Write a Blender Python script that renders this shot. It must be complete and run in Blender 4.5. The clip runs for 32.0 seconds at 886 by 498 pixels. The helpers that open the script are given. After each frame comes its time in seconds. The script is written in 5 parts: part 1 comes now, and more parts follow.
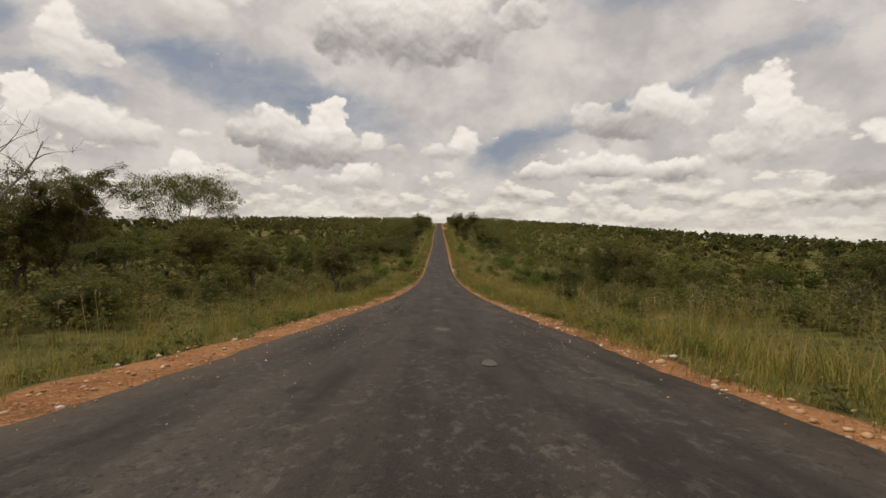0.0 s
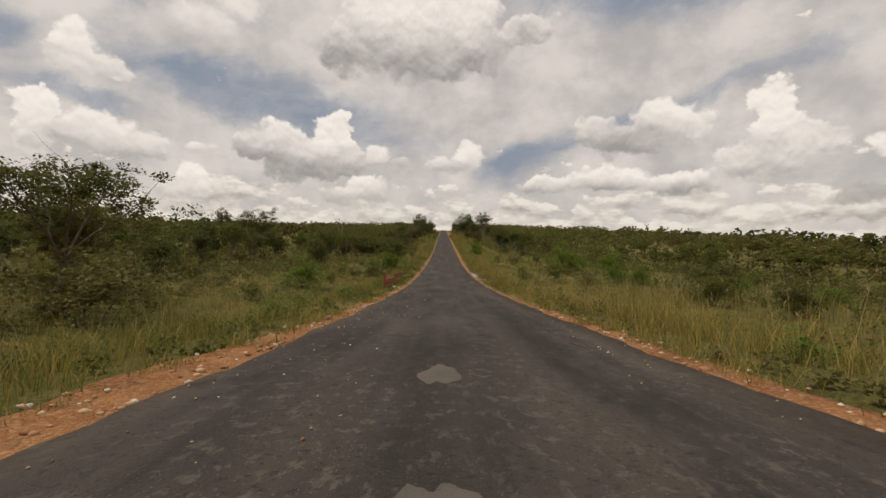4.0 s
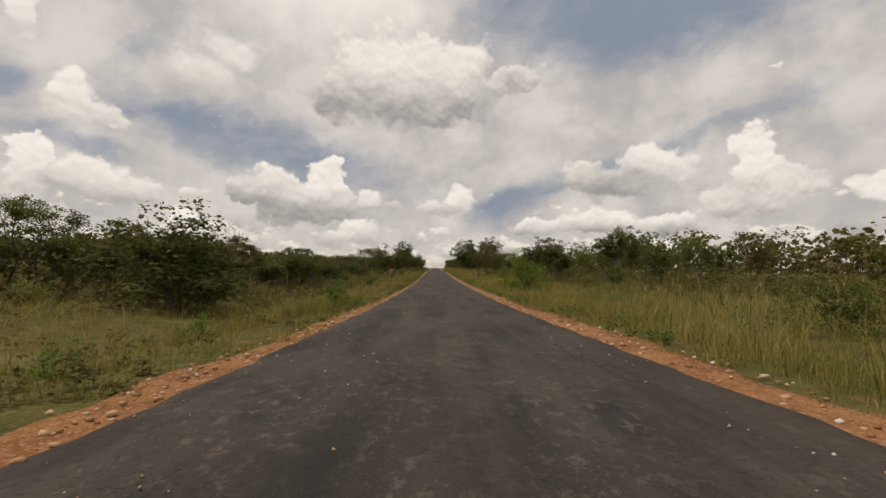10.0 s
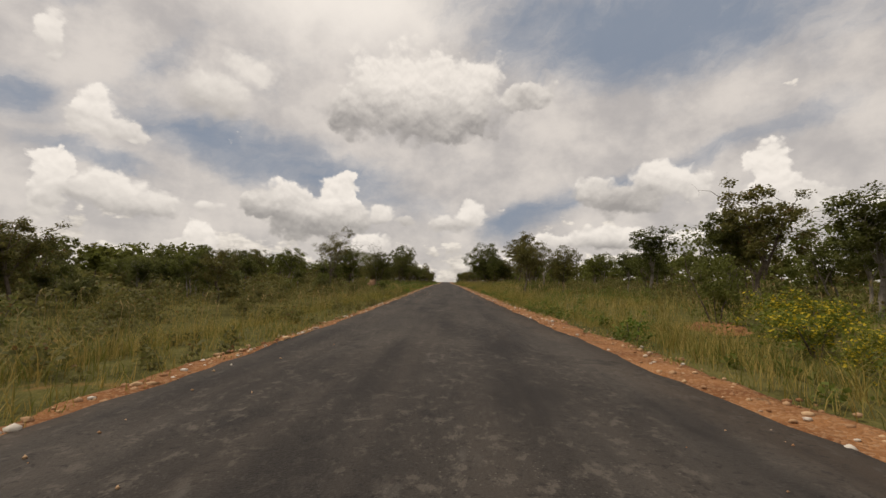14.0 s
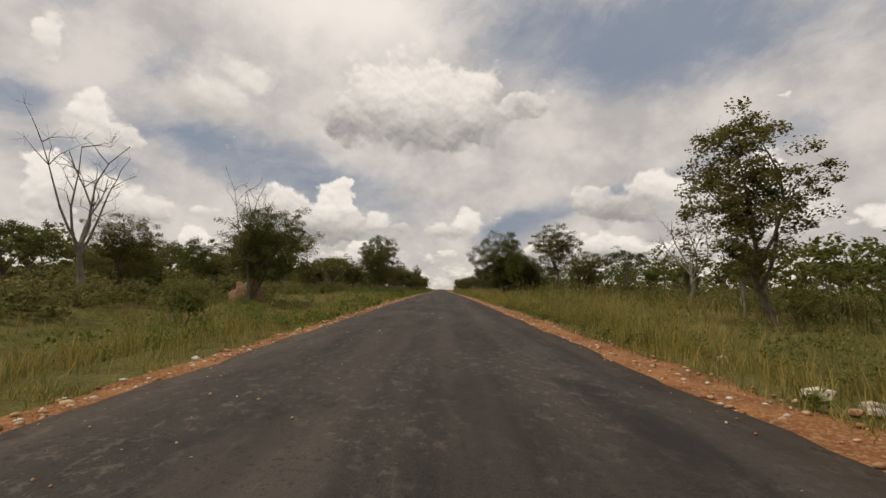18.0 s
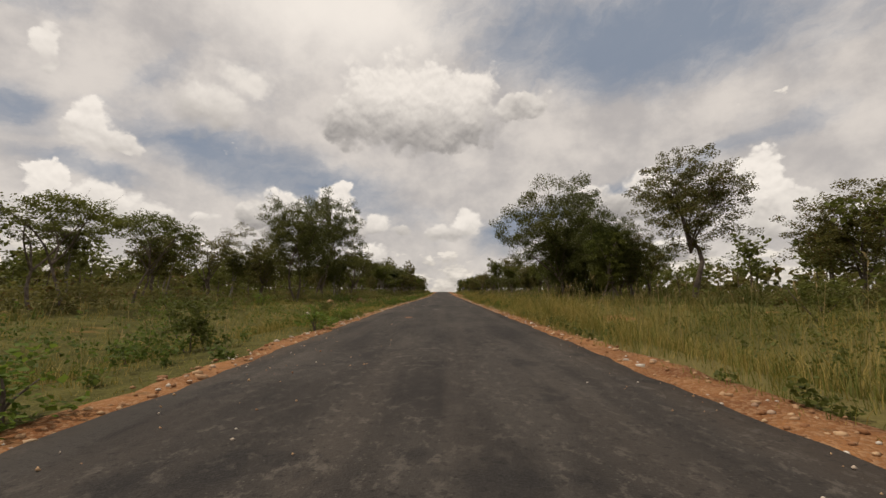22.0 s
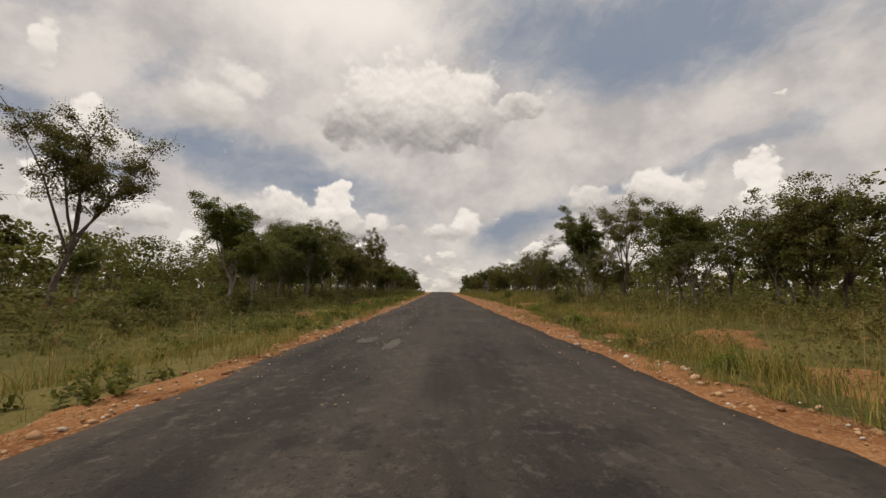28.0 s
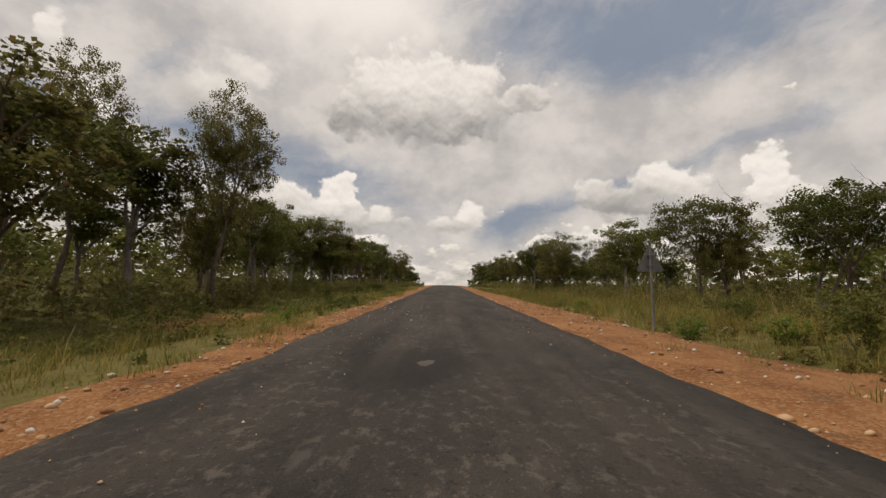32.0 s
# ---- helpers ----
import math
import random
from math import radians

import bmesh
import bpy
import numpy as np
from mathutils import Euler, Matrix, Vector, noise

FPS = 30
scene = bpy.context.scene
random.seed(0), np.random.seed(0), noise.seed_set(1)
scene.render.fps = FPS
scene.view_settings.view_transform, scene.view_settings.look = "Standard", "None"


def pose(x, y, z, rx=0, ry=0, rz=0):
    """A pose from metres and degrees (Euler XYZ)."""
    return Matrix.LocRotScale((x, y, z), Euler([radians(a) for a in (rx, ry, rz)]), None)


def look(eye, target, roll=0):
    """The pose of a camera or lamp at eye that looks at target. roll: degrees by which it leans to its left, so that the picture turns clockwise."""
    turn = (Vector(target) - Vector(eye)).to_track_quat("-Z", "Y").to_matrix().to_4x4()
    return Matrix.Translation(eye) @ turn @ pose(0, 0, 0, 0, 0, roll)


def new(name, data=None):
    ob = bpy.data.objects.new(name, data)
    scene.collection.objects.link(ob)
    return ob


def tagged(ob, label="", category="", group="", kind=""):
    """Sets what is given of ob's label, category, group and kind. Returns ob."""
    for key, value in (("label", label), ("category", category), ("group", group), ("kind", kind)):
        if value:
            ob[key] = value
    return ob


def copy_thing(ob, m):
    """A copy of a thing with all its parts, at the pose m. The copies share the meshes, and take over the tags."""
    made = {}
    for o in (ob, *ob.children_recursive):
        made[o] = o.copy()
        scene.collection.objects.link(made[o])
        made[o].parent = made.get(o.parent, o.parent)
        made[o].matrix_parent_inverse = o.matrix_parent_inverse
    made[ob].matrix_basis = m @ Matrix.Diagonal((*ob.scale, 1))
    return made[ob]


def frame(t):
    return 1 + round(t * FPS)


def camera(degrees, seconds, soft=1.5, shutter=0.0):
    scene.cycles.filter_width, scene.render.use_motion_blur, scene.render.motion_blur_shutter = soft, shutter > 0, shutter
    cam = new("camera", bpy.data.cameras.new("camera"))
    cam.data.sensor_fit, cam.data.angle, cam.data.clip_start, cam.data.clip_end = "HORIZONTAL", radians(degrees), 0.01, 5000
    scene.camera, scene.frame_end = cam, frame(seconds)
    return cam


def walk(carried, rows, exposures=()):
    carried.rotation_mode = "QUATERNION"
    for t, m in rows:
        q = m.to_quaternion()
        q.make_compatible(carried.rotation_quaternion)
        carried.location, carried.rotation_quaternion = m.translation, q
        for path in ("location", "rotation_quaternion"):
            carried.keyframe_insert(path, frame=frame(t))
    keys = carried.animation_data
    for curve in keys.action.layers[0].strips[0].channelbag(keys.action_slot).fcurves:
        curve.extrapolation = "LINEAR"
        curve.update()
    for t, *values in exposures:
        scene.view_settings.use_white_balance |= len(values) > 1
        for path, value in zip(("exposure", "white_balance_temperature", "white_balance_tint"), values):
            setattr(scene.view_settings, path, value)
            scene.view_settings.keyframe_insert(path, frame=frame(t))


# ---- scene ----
# seconds, x, y, z, turn to the side, tilt up, lean
PATH = [
    (0, 0.206, 0, 1.2, -0.48, 0.5, -0.33),
    (0.5, 0.179, 7, 0.719, -0.35, 0.47, -0.32),
    (1, 0.151, 14, 0.261, -0.12, 0.91, -0.27),
    (1.5, 0.121, 21, -0.173, -0.07, 0.98, -0.26),
    (2, 0.086, 28, -0.583, -0.11, 1.04, -0.24),
    (2.5, 0.043, 35, -0.956, -0.06, 0.89, -0.52),
    (3, -0.011, 42, -1.279, 0.02, 1.45, -0.83),
    (3.5, -0.081, 49, -1.551, -0.02, 1.74, -0.74),
    (5.5, -0.414, 77, -2.16, 0.2, 3.11, -0.01),
    (6, -0.473, 84, -2.196, 0.08, 3.49, -0.39),
    (6.5, -0.509, 91, -2.174, -0.25, 4.4, -0.44),
    (7, -0.526, 98, -2.082, -0.5, 5.07, -0.62),
    (7.5, -0.517, 105, -1.92, -0.82, 6.09, -0.47),
    (8, -0.49, 112, -1.688, -1.12, 6.14, -0.15),
    (8.5, -0.447, 119, -1.409, -1.2, 6.64, 0.16),
    (9, -0.384, 126, -1.106, -1.03, 6.54, 0.13),
    (9.5, -0.3, 133, -0.781, -0.93, 6.78, -0.1),
    (10, -0.19, 140, -0.431, -0.96, 7.18, -0.04),
    (10.5, -0.056, 147, -0.055, -1.11, 7.35, -0.01),
    (11, 0.094, 154, 0.351, -1.1, 7.87, -0.19),
    (11.5, 0.242, 161, 0.788, -0.8, 7.88, -0.27),
    (12, 0.37, 168, 1.255, -0.73, 8.04, -0.5),
    (12.5, 0.457, 175, 1.752, -0.64, 8.4, -0.76),
    (13, 0.495, 182, 2.28, -0.29, 8.72, -0.92),
    (13.5, 0.492, 189, 2.83, 0.06, 8.77, -0.69),
    (14, 0.457, 196, 3.395, 0.35, 9.01, -0.71),
    (14.5, 0.414, 203, 3.976, 0.68, 9.01, -0.96),
    (16.5, 0.321, 231, 6.447, 0.21, 9.84, -0.88),
    (17, 0.32, 238, 7.086, -0.04, 9.91, -0.89),
    (17.5, 0.322, 245, 7.729, -0.2, 9.89, -0.81),
    (18, 0.322, 252, 8.376, -0.23, 9.89, -1.15),
    (18.5, 0.313, 259, 9.026, 0.02, 9.65, -1.01),
    (19, 0.3, 266, 9.68, 0.08, 9.64, -0.93),
    (19.5, 0.284, 273, 10.338, 0.09, 9.81, -0.7),
    (20, 0.276, 280, 10.999, -0.12, 10.02, -0.37),
    (20.5, 0.267, 287, 11.658, -0.25, 9.9, -0.2),
    (21, 0.26, 294, 12.312, -0.24, 9.94, -0.33),
    (21.5, 0.253, 301, 12.959, -0.11, 10.27, -0.06),
    (22, 0.246, 308, 13.6, -0.02, 10.1, -0.1),
    (22.5, 0.235, 315, 14.235, 0.07, 10.05, -0.3),
    (23, 0.218, 322, 14.864, 0.13, 10.06, 0.14),
    (23.5, 0.184, 329, 15.486, 0.05, 10.12, -0.61),
    (24, 0.123, 336, 16.103, 0.22, 9.99, -0.63),
    (24.5, 0.07, 343, 16.716, 0.32, 9.89, -0.59),
    (25, 0.045, 350, 17.327, 0.38, 10.09, -1.03),
    (25.5, 0.042, 357, 17.938, 0.35, 9.95, -0.71),
    (27.5, 0.095, 385, 20.369, -0.33, 9.76, -0.22),
    (28, 0.103, 392, 20.974, -0.23, 10.07, -0.42),
    (28.5, 0.104, 399, 21.582, -0.07, 9.84, -0.52),
    (29, 0.095, 406, 22.197, 0.05, 9.88, -0.44),
    (29.5, 0.079, 413, 22.82, 0.14, 9.92, -0.49),
    (30, 0.056, 420, 23.451, 0.32, 9.9, -0.46),
    (30.5, 0.03, 427, 24.089, 0.26, 9.69, -0.54),
    (31, 0.005, 434, 24.734, 0.18, 9.59, -0.91),
    (31.5, -0.018, 441, 25.387, 0.17, 9.58, -1.17),
    (32, -0.038, 448, 26.047, 0.15, 9.15, -1)
]
cam = camera(86.2, 32.0, soft=1.5)
walk(cam, [(t, pose(x, y, z, 90 + tilt, lean, turn)) for t, x, y, z, turn, tilt, lean in PATH],
     exposures=[(0.0, -0.07, 6900, 13), (32.0, -0.07, 6900, 13)])

# ---------------------------------------------------------------- light
SUN_ELEVATION, SUN_ROTATION = radians(60), radians(-98)

sun = new("sun", bpy.data.lights.new("sun", "SUN"))
sun.data.energy, sun.data.angle, sun.data.color = 2.6, radians(1.5), (1.0, 0.93, 0.82)
sun.matrix_basis = look((0, 0, 0), (-math.sin(SUN_ROTATION) * math.cos(SUN_ELEVATION), -math.cos(SUN_ROTATION) * math.cos(SUN_ELEVATION), -math.sin(SUN_ELEVATION)))


class Graph:
    """A short way to write shader nodes."""

    def __init__(self, tree):
        self.tree = tree
        tree.nodes.clear()

    def node(self, kind, **inputs):
        n = self.tree.nodes.new(kind)
        for key, value in inputs.items():
            self.put(n.inputs[key.replace("_", " ")], value)
        return n

    def put(self, socket, value):
        if isinstance(value, bpy.types.NodeSocket):
            self.tree.links.new(value, socket)
        elif isinstance(value, tuple) and len(value) == 3 and socket.type == "RGBA":
            socket.default_value = (*value, 1)
        else:
            socket.default_value = value

    def math(self, op, a, b=0.0, c=0.0, clamp=False):
        n = self.tree.nodes.new("ShaderNodeMath")
        n.operation, n.use_clamp = op, clamp
        for i, v in enumerate((a, b, c)):
            self.put(n.inputs[i], v)
        return n.outputs[0]

    def ramp(self, v, lo, hi, smooth=True):
        n = self.tree.nodes.new("ShaderNodeMapRange")
        n.interpolation_type = "SMOOTHSTEP" if smooth else "LINEAR"
        for i, x in enumerate((v, lo, hi, 0.0, 1.0)):
            self.put(n.inputs[i], x)
        return n.outputs[0]

    def mix(self, f, a, b):
        n = self.tree.nodes.new("ShaderNodeMix")
        n.data_type = "RGBA"
        self.put(n.inputs[0], f)
        self.put(n.inputs[6], a)
        self.put(n.inputs[7], b)
        return n.outputs[2]

    def vec(self, x, y, z=0.0):
        n = self.tree.nodes.new("ShaderNodeCombineXYZ")
        for i, v in enumerate((x, y, z)):
            self.put(n.inputs[i], v)
        return n.outputs[0]

    def split(self, v):
        n = self.tree.nodes.new("ShaderNodeSeparateXYZ")
        self.put(n.inputs[0], v)
        return n.outputs

    def ring(self, at, a, e, w, h, turn=0.0):
        """How far a place lies from the middle of an ellipse; 1 on its rim."""
        n = self.tree.nodes.new("ShaderNodeMapping")
        n.vector_type = "TEXTURE"
        self.put(n.inputs["Vector"], at)
        n.inputs["Location"].default_value, n.inputs["Rotation"].default_value, n.inputs["Scale"].default_value = (a, e, 0), (0, 0, radians(turn)), (w, h, 1)
        far = self.tree.nodes.new("ShaderNodeVectorMath")
        far.operation = "LENGTH"
        self.put(far.inputs[0], n.outputs[0])
        return far.outputs["Value"]

    def noise(self, at, scale, detail=4.0, rough=0.55, twist=0.0, colour=False):
        n = self.tree.nodes.new("ShaderNodeTexNoise")
        if at is not None:
            self.put(n.inputs["Vector"], at)
        for key, v in (("Scale", scale), ("Detail", detail), ("Roughness", rough), ("Distortion", twist)):
            self.put(n.inputs[key], v)
        return n.outputs["Color" if colour else "Fac"]


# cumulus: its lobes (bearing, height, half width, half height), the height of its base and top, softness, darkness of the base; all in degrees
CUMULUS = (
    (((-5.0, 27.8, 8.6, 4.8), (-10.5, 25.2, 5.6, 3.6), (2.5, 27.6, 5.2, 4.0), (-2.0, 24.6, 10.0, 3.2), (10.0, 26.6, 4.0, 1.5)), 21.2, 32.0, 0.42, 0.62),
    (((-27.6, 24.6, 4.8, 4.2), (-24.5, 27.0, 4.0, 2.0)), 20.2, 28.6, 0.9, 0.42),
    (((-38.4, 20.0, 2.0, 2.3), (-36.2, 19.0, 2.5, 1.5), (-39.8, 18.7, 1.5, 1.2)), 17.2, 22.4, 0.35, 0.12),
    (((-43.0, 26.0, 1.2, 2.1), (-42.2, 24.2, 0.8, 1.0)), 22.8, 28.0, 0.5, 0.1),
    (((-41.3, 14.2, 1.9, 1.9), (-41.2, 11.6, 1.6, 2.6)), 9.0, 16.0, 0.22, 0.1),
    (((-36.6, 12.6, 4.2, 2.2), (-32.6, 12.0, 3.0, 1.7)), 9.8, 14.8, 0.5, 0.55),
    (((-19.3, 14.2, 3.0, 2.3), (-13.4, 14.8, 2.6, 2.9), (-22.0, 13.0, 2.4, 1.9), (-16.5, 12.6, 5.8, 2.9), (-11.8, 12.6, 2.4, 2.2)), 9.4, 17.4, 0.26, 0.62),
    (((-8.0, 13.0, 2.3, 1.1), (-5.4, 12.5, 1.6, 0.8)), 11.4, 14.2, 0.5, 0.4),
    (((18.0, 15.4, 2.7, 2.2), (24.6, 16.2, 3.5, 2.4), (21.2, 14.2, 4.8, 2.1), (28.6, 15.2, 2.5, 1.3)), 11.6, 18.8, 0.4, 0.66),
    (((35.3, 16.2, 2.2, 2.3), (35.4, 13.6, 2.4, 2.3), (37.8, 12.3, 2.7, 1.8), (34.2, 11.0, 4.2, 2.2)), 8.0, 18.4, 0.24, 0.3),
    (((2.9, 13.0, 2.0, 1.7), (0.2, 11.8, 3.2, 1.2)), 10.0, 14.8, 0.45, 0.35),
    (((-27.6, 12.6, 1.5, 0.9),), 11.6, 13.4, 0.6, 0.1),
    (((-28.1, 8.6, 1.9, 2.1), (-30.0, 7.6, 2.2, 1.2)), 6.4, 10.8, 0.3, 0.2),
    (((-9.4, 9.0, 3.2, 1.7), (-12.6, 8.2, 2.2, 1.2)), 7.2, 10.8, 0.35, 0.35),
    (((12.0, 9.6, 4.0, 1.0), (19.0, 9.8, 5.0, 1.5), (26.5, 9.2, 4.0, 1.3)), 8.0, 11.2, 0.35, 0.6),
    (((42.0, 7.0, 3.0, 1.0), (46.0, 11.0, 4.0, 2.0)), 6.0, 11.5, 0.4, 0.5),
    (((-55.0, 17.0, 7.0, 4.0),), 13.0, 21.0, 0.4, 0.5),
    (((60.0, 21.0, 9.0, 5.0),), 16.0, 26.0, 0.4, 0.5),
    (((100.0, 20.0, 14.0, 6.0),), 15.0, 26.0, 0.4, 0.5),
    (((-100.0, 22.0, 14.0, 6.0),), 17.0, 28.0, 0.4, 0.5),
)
# gaps in the high veil: bearing, height, half length, half width, slant, depth
GAPS = (
    (-19.5, 17.8, 15.5, 3.3, -12, 0.85), (-26.0, 18.6, 5.5, 2.8, -30, 0.9), (24.0, 32.4, 20.0, 5.2, -9, 1.0), (11.0, 34.0, 6.5, 5.5, -40, 0.8), (9.0, 12.6, 5.2, 2.0, 26, 0.75),
    (22.0, 16.2, 19.0, 1.3, 13, 0.75), (-44.5, 20.4, 4.2, 2.2, 0, 0.7), (-38.0, 15.6, 4.5, 1.0, -8, 0.6), (-33.0, 27.0, 5.0, 1.6, 55, 0.45), (45.0, 27.0, 9.0, 2.0, 12, 0.5), (-46.0, 32.0, 6.0, 3.0, 0, 0.5),
)


def build_sky():
    world = bpy.data.worlds.new("sky")
    scene.world = world
    world.use_nodes = True
    g = Graph(world.node_tree)
    sky = g.tree.nodes.new("ShaderNodeTexSky")
    sky.sky_type, sky.sun_disc = "NISHITA", False
    sky.sun_elevation, sky.sun_rotation = SUN_ELEVATION, SUN_ROTATION
    sky.air_density, sky.dust_density = 1.2, 2.0
    way = g.tree.nodes.new("ShaderNodeTexCoord").outputs["Generated"]
    x, y, z = g.split(way)
    bearing = g.math("MULTIPLY", g.math("ARCTAN2", x, y), 57.2958)
    height = g.math("MULTIPLY", g.math("ARCSINE", z), 57.2958)
    flat = g.vec(bearing, g.math("MULTIPLY", height, 1.25))
    bx, by, bz = g.split(g.noise(flat, 0.30, 9, 0.62, colour=True))
    big = g.split(g.noise(flat, 0.07, 5, 0.55, colour=True))
    mx = g.math("MULTIPLY_ADD", bx, 3.2, -1.6)
    my = g.math("MULTIPLY_ADD", by, 2.8, -1.4)
    wx, wy = g.math("ADD", bearing, mx), g.math("ADD", height, my)
    gx = g.math("ADD", wx, g.math("MULTIPLY_ADD", big[0], 10.0, -5.0))
    gy = g.math("ADD", wy, g.math("MULTIPLY_ADD", big[1], 5.0, -2.5))
    blue = g.node("ShaderNodeBackground", Color=sky.outputs[0], Strength=0.085)

    def lobes(lift):
        at = g.vec(g.math("MULTIPLY_ADD", mx, 0.6, bearing), g.math("MULTIPLY", g.math("ADD", g.math("ADD", height, lift), g.math("MULTIPLY", my, 0.6)), 1.25))
        n = g.node("ShaderNodeTexVoronoi", Vector=at, Scale=0.36, Detail=2.0, Roughness=0.5, Lacunarity=2.3)
        n.feature = "SMOOTH_F1"
        n.inputs["Smoothness"].default_value = 0.5
        return n.outputs["Distance"]

    lobe, lobe_up = lobes(0.0), lobes(0.5)
    lit = g.math("MULTIPLY_ADD", g.math("SUBTRACT", lobe_up, lobe), 1.1, 0.55, clamp=True)

    # the high veil: long soft streaks that rise to the right
    slant = g.vec(g.math("MULTIPLY_ADD", gy, 0.25, g.math("MULTIPLY", gx, 0.35)), g.math("MULTIPLY_ADD", gx, -0.30, gy))
    streak = g.noise(slant, 0.16, 8, 0.60, 0.35)
    fine = g.noise(slant, 0.55, 8, 0.68, 0.6)
    veil = g.math("ADD", g.math("MULTIPLY_ADD", streak, 0.9, 0.42), g.math("MULTIPLY_ADD", fine, 0.5, -0.25))
    gap, drift, puffs = None, g.vec(gx, gy), g.vec(wx, wy)
    for a, e, w, h, turn, depth in GAPS:
        d = g.math("MULTIPLY", g.ramp(g.ring(drift, a, e, w, h, turn), 1.7, 0.25), depth)
        gap = d if gap is None else g.math("MAXIMUM", gap, d)
    veil = g.math("SUBTRACT", veil, g.math("MULTIPLY", gap, 0.85))
    veil = g.math("MULTIPLY_ADD", g.ramp(veil, -0.05, 0.85), 0.92, 0.05)
    soft = g.noise(flat, 0.11, 7, 0.6)
    colour = g.mix(g.ramp(soft, 0.32, 0.68), (0.47, 0.455, 0.445), (0.70, 0.668, 0.625))
    # the brightest part of the veil, high up
    glare = g.ramp(g.ring(drift, -14.0, 37.0, 19.0, 8.0), 1.3, 0.1)
    colour = g.mix(g.math("MULTIPLY", glare, 0.85), colour, (0.95, 0.915, 0.85))
    shade = g.mix(veil, (0.21, 0.265, 0.35), colour)

    # rows of small cumulus towards the horizon
    low = g.vec(bearing, g.math("MULTIPLY", height, 2.4))
    here = g.noise(low, 0.17, 8, 0.58)
    above = g.noise(g.vec(bearing, g.math("MULTIPLY", g.math("ADD", height, 0.8), 2.4)), 0.17, 7, 0.57)
    cover = g.ramp(height, 16.0, 4.0)
    dense = g.ramp(g.math("ADD", g.math("MULTIPLY_ADD", cover, 0.34, here), g.math("MULTIPLY_ADD", lobe, -0.22, 0.08)), 0.60, 0.69)
    tone = g.math("ADD", g.math("MULTIPLY", g.math("SUBTRACT", here, above), 3.2), g.math("MULTIPLY_ADD", lit, 0.4, 0.40), clamp=True)
    rows = g.mix(tone, (0.37, 0.352, 0.328), (0.80, 0.765, 0.70))
    shade = g.mix(dense, shade, rows)

    wisp = g.math("MULTIPLY_ADD", lobe, -0.50, 0.34)
    billow = g.math("ADD", g.math("MULTIPLY_ADD", bz, 0.5, -0.25), g.math("MULTIPLY_ADD", big[2], 0.9, -0.45))
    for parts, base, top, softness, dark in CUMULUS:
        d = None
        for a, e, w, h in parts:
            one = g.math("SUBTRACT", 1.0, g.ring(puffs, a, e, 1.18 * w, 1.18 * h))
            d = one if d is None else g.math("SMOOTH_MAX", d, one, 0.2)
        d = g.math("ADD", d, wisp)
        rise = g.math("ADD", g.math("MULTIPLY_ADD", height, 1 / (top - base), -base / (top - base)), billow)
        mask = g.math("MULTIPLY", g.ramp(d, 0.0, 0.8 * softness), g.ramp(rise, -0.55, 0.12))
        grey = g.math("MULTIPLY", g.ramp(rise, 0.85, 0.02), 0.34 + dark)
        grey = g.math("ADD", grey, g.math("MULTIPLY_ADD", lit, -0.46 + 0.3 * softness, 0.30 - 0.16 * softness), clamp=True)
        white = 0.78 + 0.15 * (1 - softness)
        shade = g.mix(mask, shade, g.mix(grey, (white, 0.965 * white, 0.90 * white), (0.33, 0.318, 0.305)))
    haze = g.ramp(height, 7.0, 0.0)
    shade = g.mix(g.math("MULTIPLY", haze, 0.45), shade, (0.66, 0.635, 0.585))
    cloud = g.node("ShaderNodeBackground", Color=shade, Strength=1.08)
    both = g.node("ShaderNodeMixShader", Fac=0.93)
    g.put(both.inputs[1], blue.outputs[0])
    g.put(both.inputs[2], cloud.outputs[0])
    out = g.node("ShaderNodeOutputWorld")
    g.put(out.inputs[0], both.outputs[0])


build_sky()


# ---------------------------------------------------------------- materials
def material(name):
    m = bpy.data.materials.new(name)
    m.use_nodes = True
    return m, Graph(m.node_tree)


def finish(g, colour, rough=0.9, bump=None, strength=0.4, distance=0.02, metal=0.0, specular=0.3, through_light=0.0):
    s = g.node("ShaderNodeBsdfPrincipled", Base_Color=colour, Roughness=rough, Metallic=metal)
    s.inputs["Specular IOR Level"].default_value = specular
    if bump is not None:
        b = g.node("ShaderNodeBump", Height=bump, Strength=strength, Distance=distance)
        g.put(s.inputs["Normal"], b.outputs[0])
    last = s.outputs[0]
    if through_light:
        t = g.node("ShaderNodeBsdfTranslucent", Color=colour)
        mix = g.node("ShaderNodeMixShader", Fac=through_light)
        g.put(mix.inputs[1], last)
        g.put(mix.inputs[2], t.outputs[0])
        last = mix.outputs[0]
    out = g.node("ShaderNodeOutputMaterial")
    g.put(out.inputs[0], last)


def place(g):
    return g.node("ShaderNodeNewGeometry").outputs["Position"]


